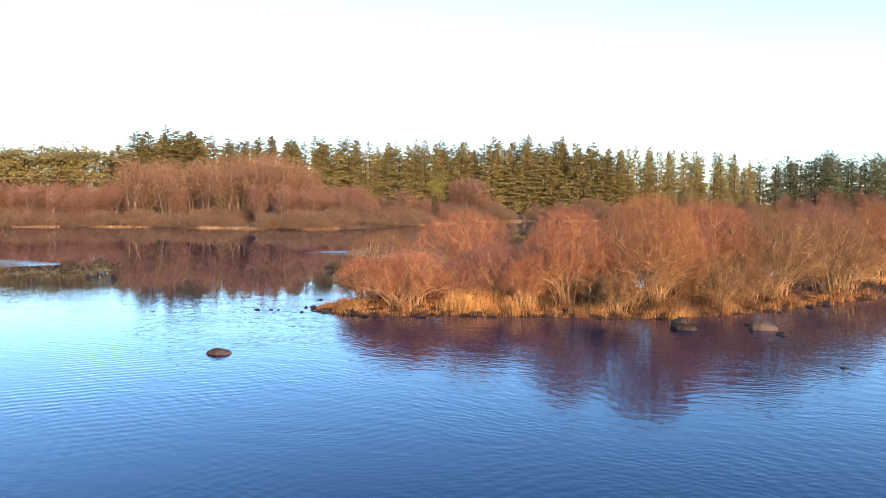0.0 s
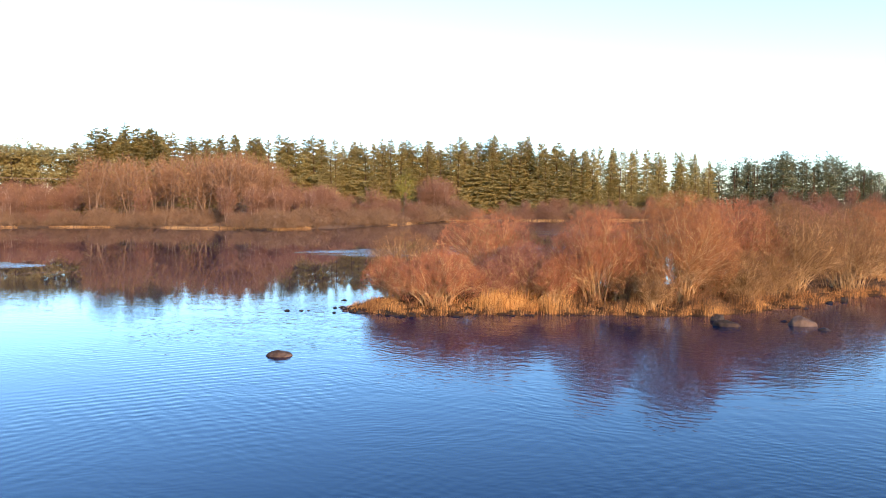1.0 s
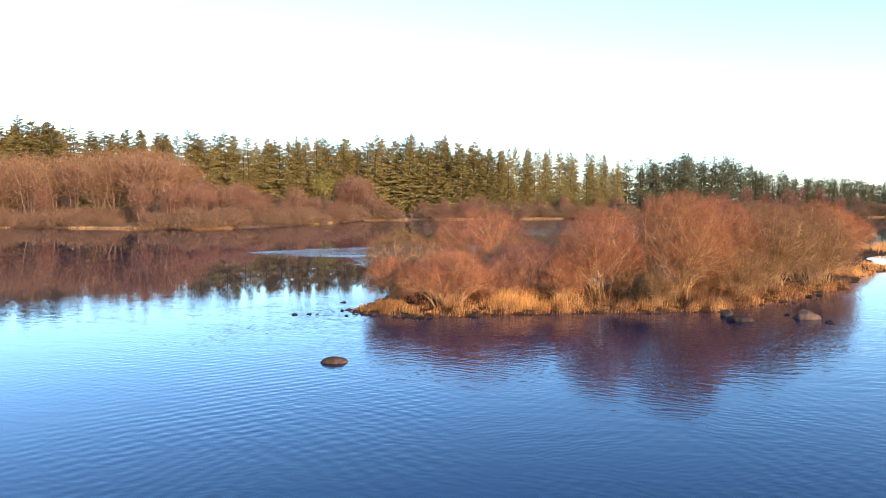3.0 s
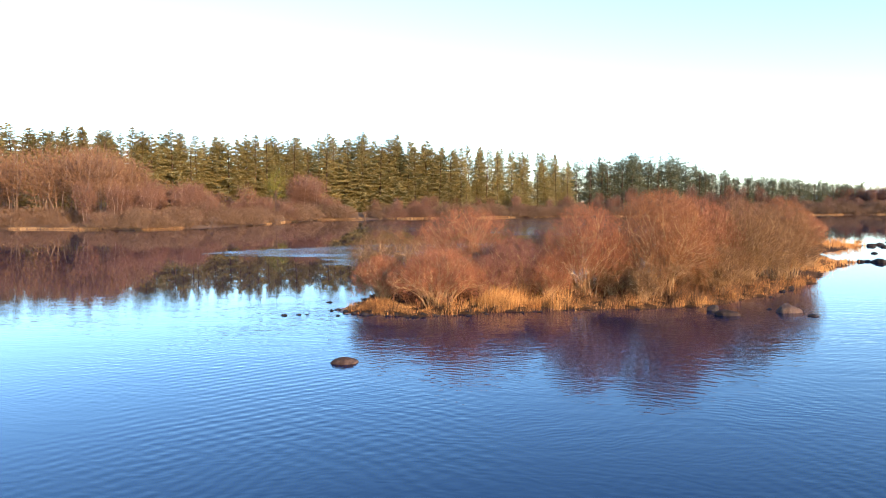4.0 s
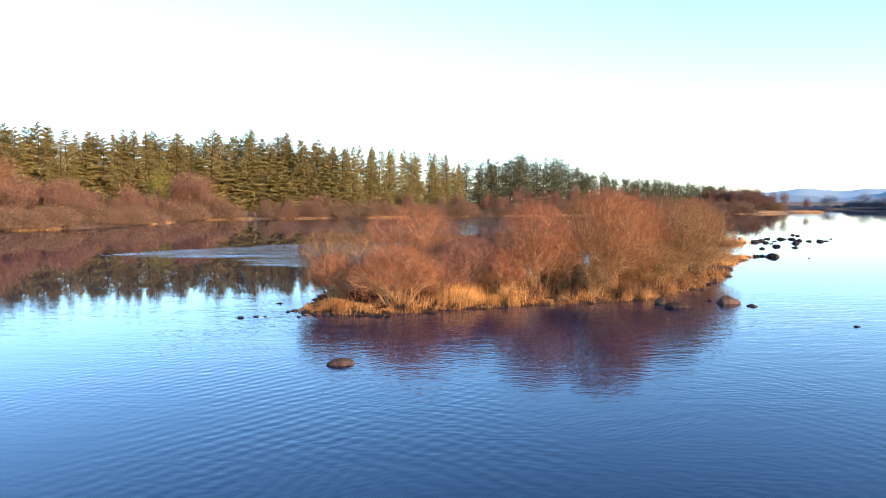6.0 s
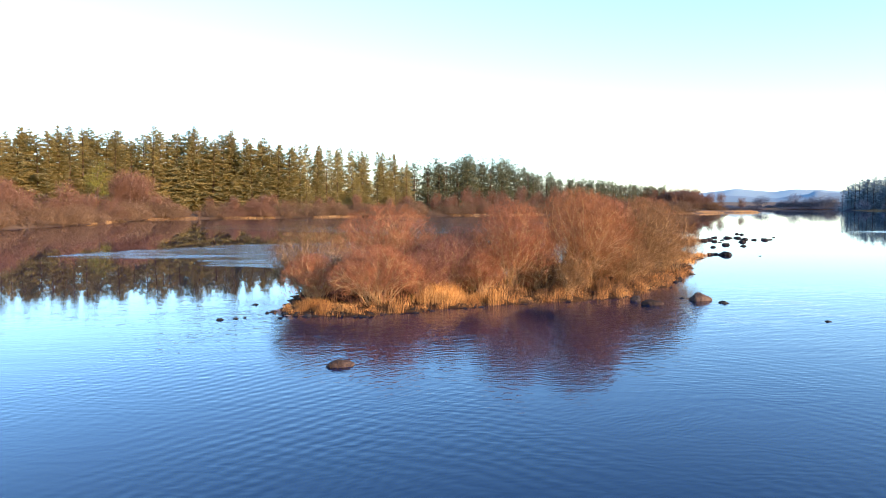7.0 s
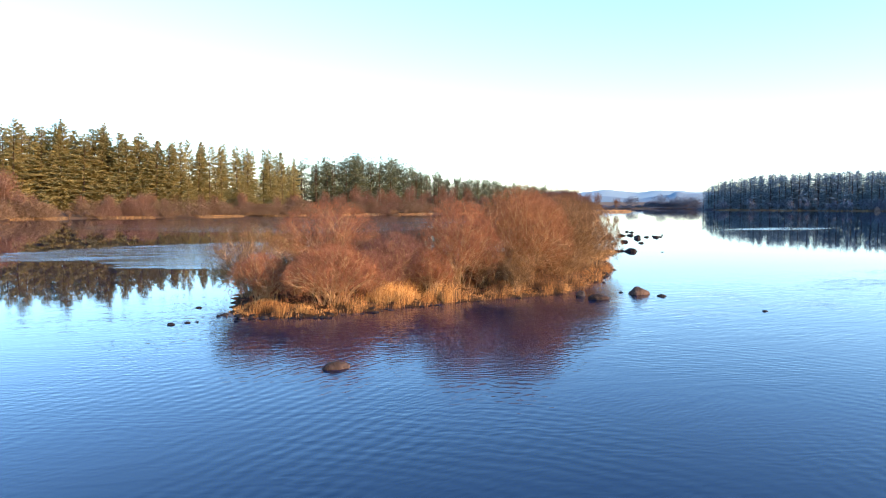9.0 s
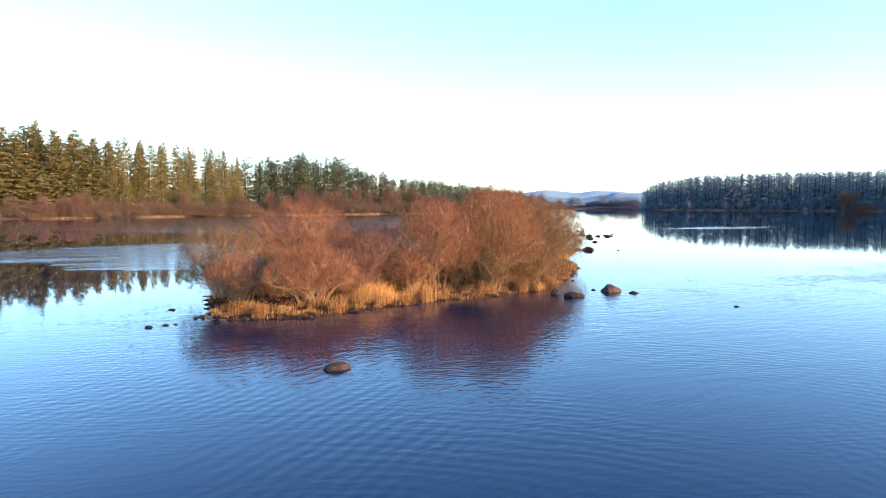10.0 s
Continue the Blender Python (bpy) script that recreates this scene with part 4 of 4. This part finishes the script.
def conifer_wood(line, step, mat, wide, label, kinds, rows=2):
    """A wood too far off to count its trees, along a line of x, y and height of the tops."""
    wood, slots = [], []
    for (x0, y0, h0), (x1, y1, h1) in zip(line, line[1:]):
        n = max(2, int(math.hypot(x1 - x0, y1 - y0) / step))
        for k in range(n):
            for row in range(rows):
                f = (k + rt.random()) / n
                x, y = x0 + (x1 - x0) * f + row * 7 + rt.uniform(-2, 2), y0 + (y1 - y0) * f + row * 5 + rt.uniform(-2, 2)
                z = float(ground_z(x, y))
                sc = ((h0 + (h1 - h0) * f) * rt.uniform(0.93, 1.02) - z)
                a = rt.uniform(0, 6.28)
                fat = rt.uniform(*wide)
                turn = np.array([[math.cos(a), -math.sin(a), 0], [math.sin(a), math.cos(a), 0], [0, 0, 1]]) * np.array([sc * fat, sc * fat, sc])
                cv, cf, stem = kinds[rt.randrange(len(kinds))]
                for (v, fc), slot in (((cv, cf), 0), (stem, 1)):
                    wood.append((v @ turn.T + np.array([x, y, z - 0.1]), fc))
                    slots.append(np.full(len(fc), slot, dtype=np.int32))
    me = to_mesh("conifer_wood", *joined(*wood))
    me.materials.append(mat)
    me.materials.append(M_BARK)
    me.polygons.foreach_set("material_index", np.concatenate(slots))
    return tagged(part("conifer_wood", me, None), label, "wood", kind="stuff")


DARK_PINE = [(pine(20, 6.0, 145 + k, M_NEEDLE_DARK, "dark pine in a far wood", 0.1), 20) for k in range(3)]
conifer_wood(FAR, 2.7, M_NEEDLE_DARK, (1.25, 1.8), "dark green pine wood falling away along the far bank", crowns(DARK_PINE[:1]) + crowns(DARK), 3)
conifer_wood(RIGHT, 2.3, M_NEEDLE_HAZED, (1.3, 1.8), "dense dark conifer wood on the shaded far shore, distance haze in its colour", crowns(DARK), 3)

# bare woodland between the shore and the conifers
BANK = POLY[3:23]
scrub = []
for a, b in zip(BANK, BANK[1:]):
    e = b - a
    span = float(np.hypot(*e))
    nrm = np.array([-e[1], e[0]]) / span
    left = a[0] < -45
    for k in range(int(span / (1.35 if left else 2.8))):
        f = rt.random()
        off = rt.uniform(5, 58 if left else 30)
        x, y = a + e * f + nrm * off
        if float(shore_distance(x, y)) < 4:
            continue
        if -128 < x < -70 and off > 8:
            plant(ALDER, x, y, rt.uniform(16.5, 20.5) if rt.random() < 0.75 else rt.uniform(9, 11))
        else:
            plant(BIRCH, x, y, rt.uniform(8, 11.5) if left else rt.uniform(5, 8))
    for k in range(int(span / 3.0)):
        x, y = a + e * rt.random() + nrm * rt.uniform(0.3, 1.6)
        sh, sw, sa_ = rt.uniform(0.5, 1.1), rt.uniform(0.6, 1.7), rt.uniform(0, 6.28)
        cv, cf = LOW[k % 2]
        c, d = math.cos(sa_) * sw, math.sin(sa_) * sw
        scrub.append((cv @ np.array([[c, -d, 0], [d, c, 0], [0, 0, sh]]).T + np.array([x, y, float(ground_z(x, y)) - 0.05]), cf))
    for k in range(int(span / (1.25 if left else 2.4))):
        f = rt.random()
        off = rt.uniform(0.6, 45 if left and k % 2 else 10)
        x, y = a + e * f + nrm * off
        if float(shore_distance(x, y)) < 0.5:
            continue
        plant(THICK if rt.random() < 0.88 else THICK_RED, x, y, rt.uniform(2.6, 5.6) if left else rt.uniform(3.2, 6.5), (1.0, 1.7))

tagged(part("edge_scrub", to_mesh("edge_scrub", *joined(*scrub)), M_TWIG_GREY), "low brown bare scrub along the water's edge", "scrub", kind="stuff")

for k in range(11):
    plant(BIRCH, -42 + rt.uniform(-7, 9), 252 + rt.uniform(-3, 8), rt.uniform(11, 15), (0.8, 1.1))
for k in range(16):
    x, y = 74 + 5.2 * k + rt.uniform(-3, 3), 300 + 2.6 * k + rt.uniform(-8, 4)
    if float(shore_distance(x, y)) > 2:
        plant(BIRCH, x, y, rt.uniform(8, 12), (0.8, 1.1))

bright = pine(16.0, 5.0, 200, M_NEEDLE_LIGHT, "yellow-green young pine among bare trees")
bright.location = (-45.8, 231, float(ground_z(-45.8, 231)))
for k in range(44):
    plant(THICK_RED if k % 2 else BIRCH, 228 + rt.uniform(-24, 14), 366 + rt.uniform(-16, 22), rt.uniform(8, 12.5), (0.8, 1.1))
for k in range(14):
    plant(THICK, 226 + rt.uniform(-24, 20), 356 + rt.uniform(-14, 22), rt.uniform(4, 6), (1.2, 1.8))

# low scrub in front of the dark wood, tinted for distance haze
belt = []
for (x0, y0, _), (x1, y1, _) in zip(RIGHT, RIGHT[1:]):
    for k in range(int(math.hypot(x1 - x0, y1 - y0) / 2.0)):
        f = rt.random()
        x, y = x0 + (x1 - x0) * f - rt.uniform(3, 11), y0 + (y1 - y0) * f - rt.uniform(2, 8)
        if float(shore_distance(x, y)) > 0.5:
            sw, sh, a = rt.uniform(1.0, 1.9), rt.uniform(1.6, 3.4), rt.uniform(0, 6.28)
            cv, cf = LOW[k % 2]
            c, d = math.cos(a) * sw, math.sin(a) * sw
            belt.append((cv @ np.array([[c, -d, 0], [d, c, 0], [0, 0, sh]]).T + np.array([x, y, float(ground_z(x, y)) - 0.05]), cf))
tagged(part("shaded_scrub", to_mesh("shaded_scrub", *joined(*belt)), M_TWIG_HAZED), "bare scrub with distance haze in its colour in front of the conifer wood", "scrub", kind="stuff")

# far bank between the spit and the dark wood, its plants coloured hazy blue-grey
HAZY = [(bare_tree(11, 6.0, 210 + k, M_TWIG_HAZED, M_TWIG_HAZED, "round bare tree on the distant bank, coloured grey for haze", "far_tree", 3), 11) for k in range(2)]
HEDGE = [(thicket(5, 4.0, 215, M_TWIG_HAZED, "low hedge shrub on the distant bank, coloured grey for haze", "hedge_shrub"), 5)]
for x, y, h in ((364, 497, 10), (361, 500, 8), (382, 484, 11.5), (389, 479, 8), (393, 476, 9.5), (398, 472, 10), (402, 468, 9), (405, 470, 8)):
    plant(HAZY, x, y, h, (1.3, 1.7))
for k in range(60):
    f = k / 59
    x, y = 300 + 108 * f + rt.uniform(-2, 2), 500 - 36 * f + 26 * math.sin(3.1 * f) + rt.uniform(0, 6)
    if float(shore_distance(x, y)) > 1:
        plant(HEDGE, x, y, rt.uniform(1.6, 3.0) if f < 0.72 else rt.uniform(4, 7), (1.2, 2.0))
for (x0, y0), (x1, y1) in zip(SHORE[27:30], SHORE[28:31]):        # dark hedge close to the water
    for k in range(int(math.hypot(x1 - x0, y1 - y0) / 2.6)):
        f = rt.random()
        x, y = x0 + (x1 - x0) * f + 1.5, y0 + (y1 - y0) * f + 1.5
        plant(HEDGE, x, y, rt.uniform(1.2, 2.2), (2.0, 3.2))
plant(BIRCH, 247, 347, 7.5)
for k in range(8):
    plant(ALDER, 434 + rt.uniform(-4, 6), 304 + rt.uniform(-3, 4), rt.uniform(9, 14))
for k in range(8):
    plant(THICK_RED, 438 + rt.uniform(-6, 8), 299 + rt.uniform(-5, 3), rt.uniform(4, 6), (1.1, 1.5))


def shore_grass(i0, i1, n, reach, height, seed, label):
    """Pale dry grass along a stretch of the lake's edge."""
    rng = np.random.default_rng(seed)
    line = POLY[i0:i1 + 1]
    seg = np.linalg.norm(np.diff(line, axis=0), axis=1)
    cum = np.concatenate([[0], np.cumsum(seg)])
    u = rng.uniform(0, cum[-1], n)
    u = u[np.sin(u * 0.21 + seed) + 0.6 * np.sin(u * 0.53 + 2 * seed) > -0.35]
    i = np.clip(np.searchsorted(cum, u) - 1, 0, len(seg) - 1)
    f = ((u - cum[i]) / seg[i])[:, None]
    t = unit(line[i + 1] - line[i])
    p = line[i] * (1 - f) + line[i + 1] * f + np.stack([-t[:, 1], t[:, 0]], -1) * rng.uniform(0.1, reach, len(u))[:, None]
    h = height * rng.uniform(0.5, 1.2, len(u))
    base = np.stack([p[:, 0], p[:, 1], ground_z(p[:, 0], p[:, 1]) - 0.03], -1)
    tip = base + rng.normal(size=base.shape) * np.array([0.3, 0.3, 0]) * h[:, None] + np.stack([0 * h, 0 * h, h], -1)
    return tagged(part("shore_grass", to_mesh("shore_grass", *spikes(np.stack([base, tip], 1), 0.06)), M_SHORE), label, "grass", kind="stuff")


shore_grass(4, 7, 1500, 1.5, 0.35, 1, "thin pale dry grass along the far bank")
shore_grass(7, 9, 1800, 2.5, 0.5, 2, "pale golden grass patch on the far bank")
shore_grass(11, 22, 7000, 3.0, 0.5, 3, "pale golden grass strip along the far bank")
shore_grass(22, 25, 3500, 6.0, 0.8, 4, "golden grass on a low far spit")
shore_grass(30, 33, 1500, 2.5, 0.7, 5, "pale dry grass strip below the dark wood")
far_rock = part("boulder", stone_mesh(51, 2.9, 2.0, 2.4, 3), M_MUD)
far_rock.location = (418.5, 321, 0.3)
tagged(far_rock, "pale boulder on the shore below the dark wood", "boulder")


def cable_pole(x, y, height):
    z = float(ground_z(x, y))
    ob = tagged(new("cable_pole"), "weathered wooden pole carrying a cable", "pole", "cable poles")
    ob.location = (x, y, z)
    part("post", to_mesh("post", *tubes(np.array([[[0, 0, -0.5], [0, 0, height / 2], [0, 0, height]]]), 0.10, 0.07, 8)), M_POLE, ob)
    part("crossarm", to_mesh("crossarm", *tubes(np.array([[[-0.7, 0, height - 0.4], [0.7, 0, height - 0.4]]]), 0.07, 0.07, 6)), M_POLE, ob)
    return Vector((x, y, z + height))


pa, pb = cable_pole(-171, 141, 14.0), cable_pole(-114, 176, 12.0)
sag = np.array([[list(pa.lerp(pb, w) - Vector((0, 0, 0.5 * 4 * w * (1 - w)))) for w in np.linspace(0, 1, 25)]])
tagged(part("overhead_cable", to_mesh("overhead_cable", *tubes(sag, 0.06, 0.06, 6)), M_WIRE), "sagging pale overhead cable in front of the bare trees", "cable")
removed(HAZY + HEDGE + SPRUCE + BACK + DARK_PINE + DARK + PINE + BIRCH + ALDER + THICK + THICK_RED)
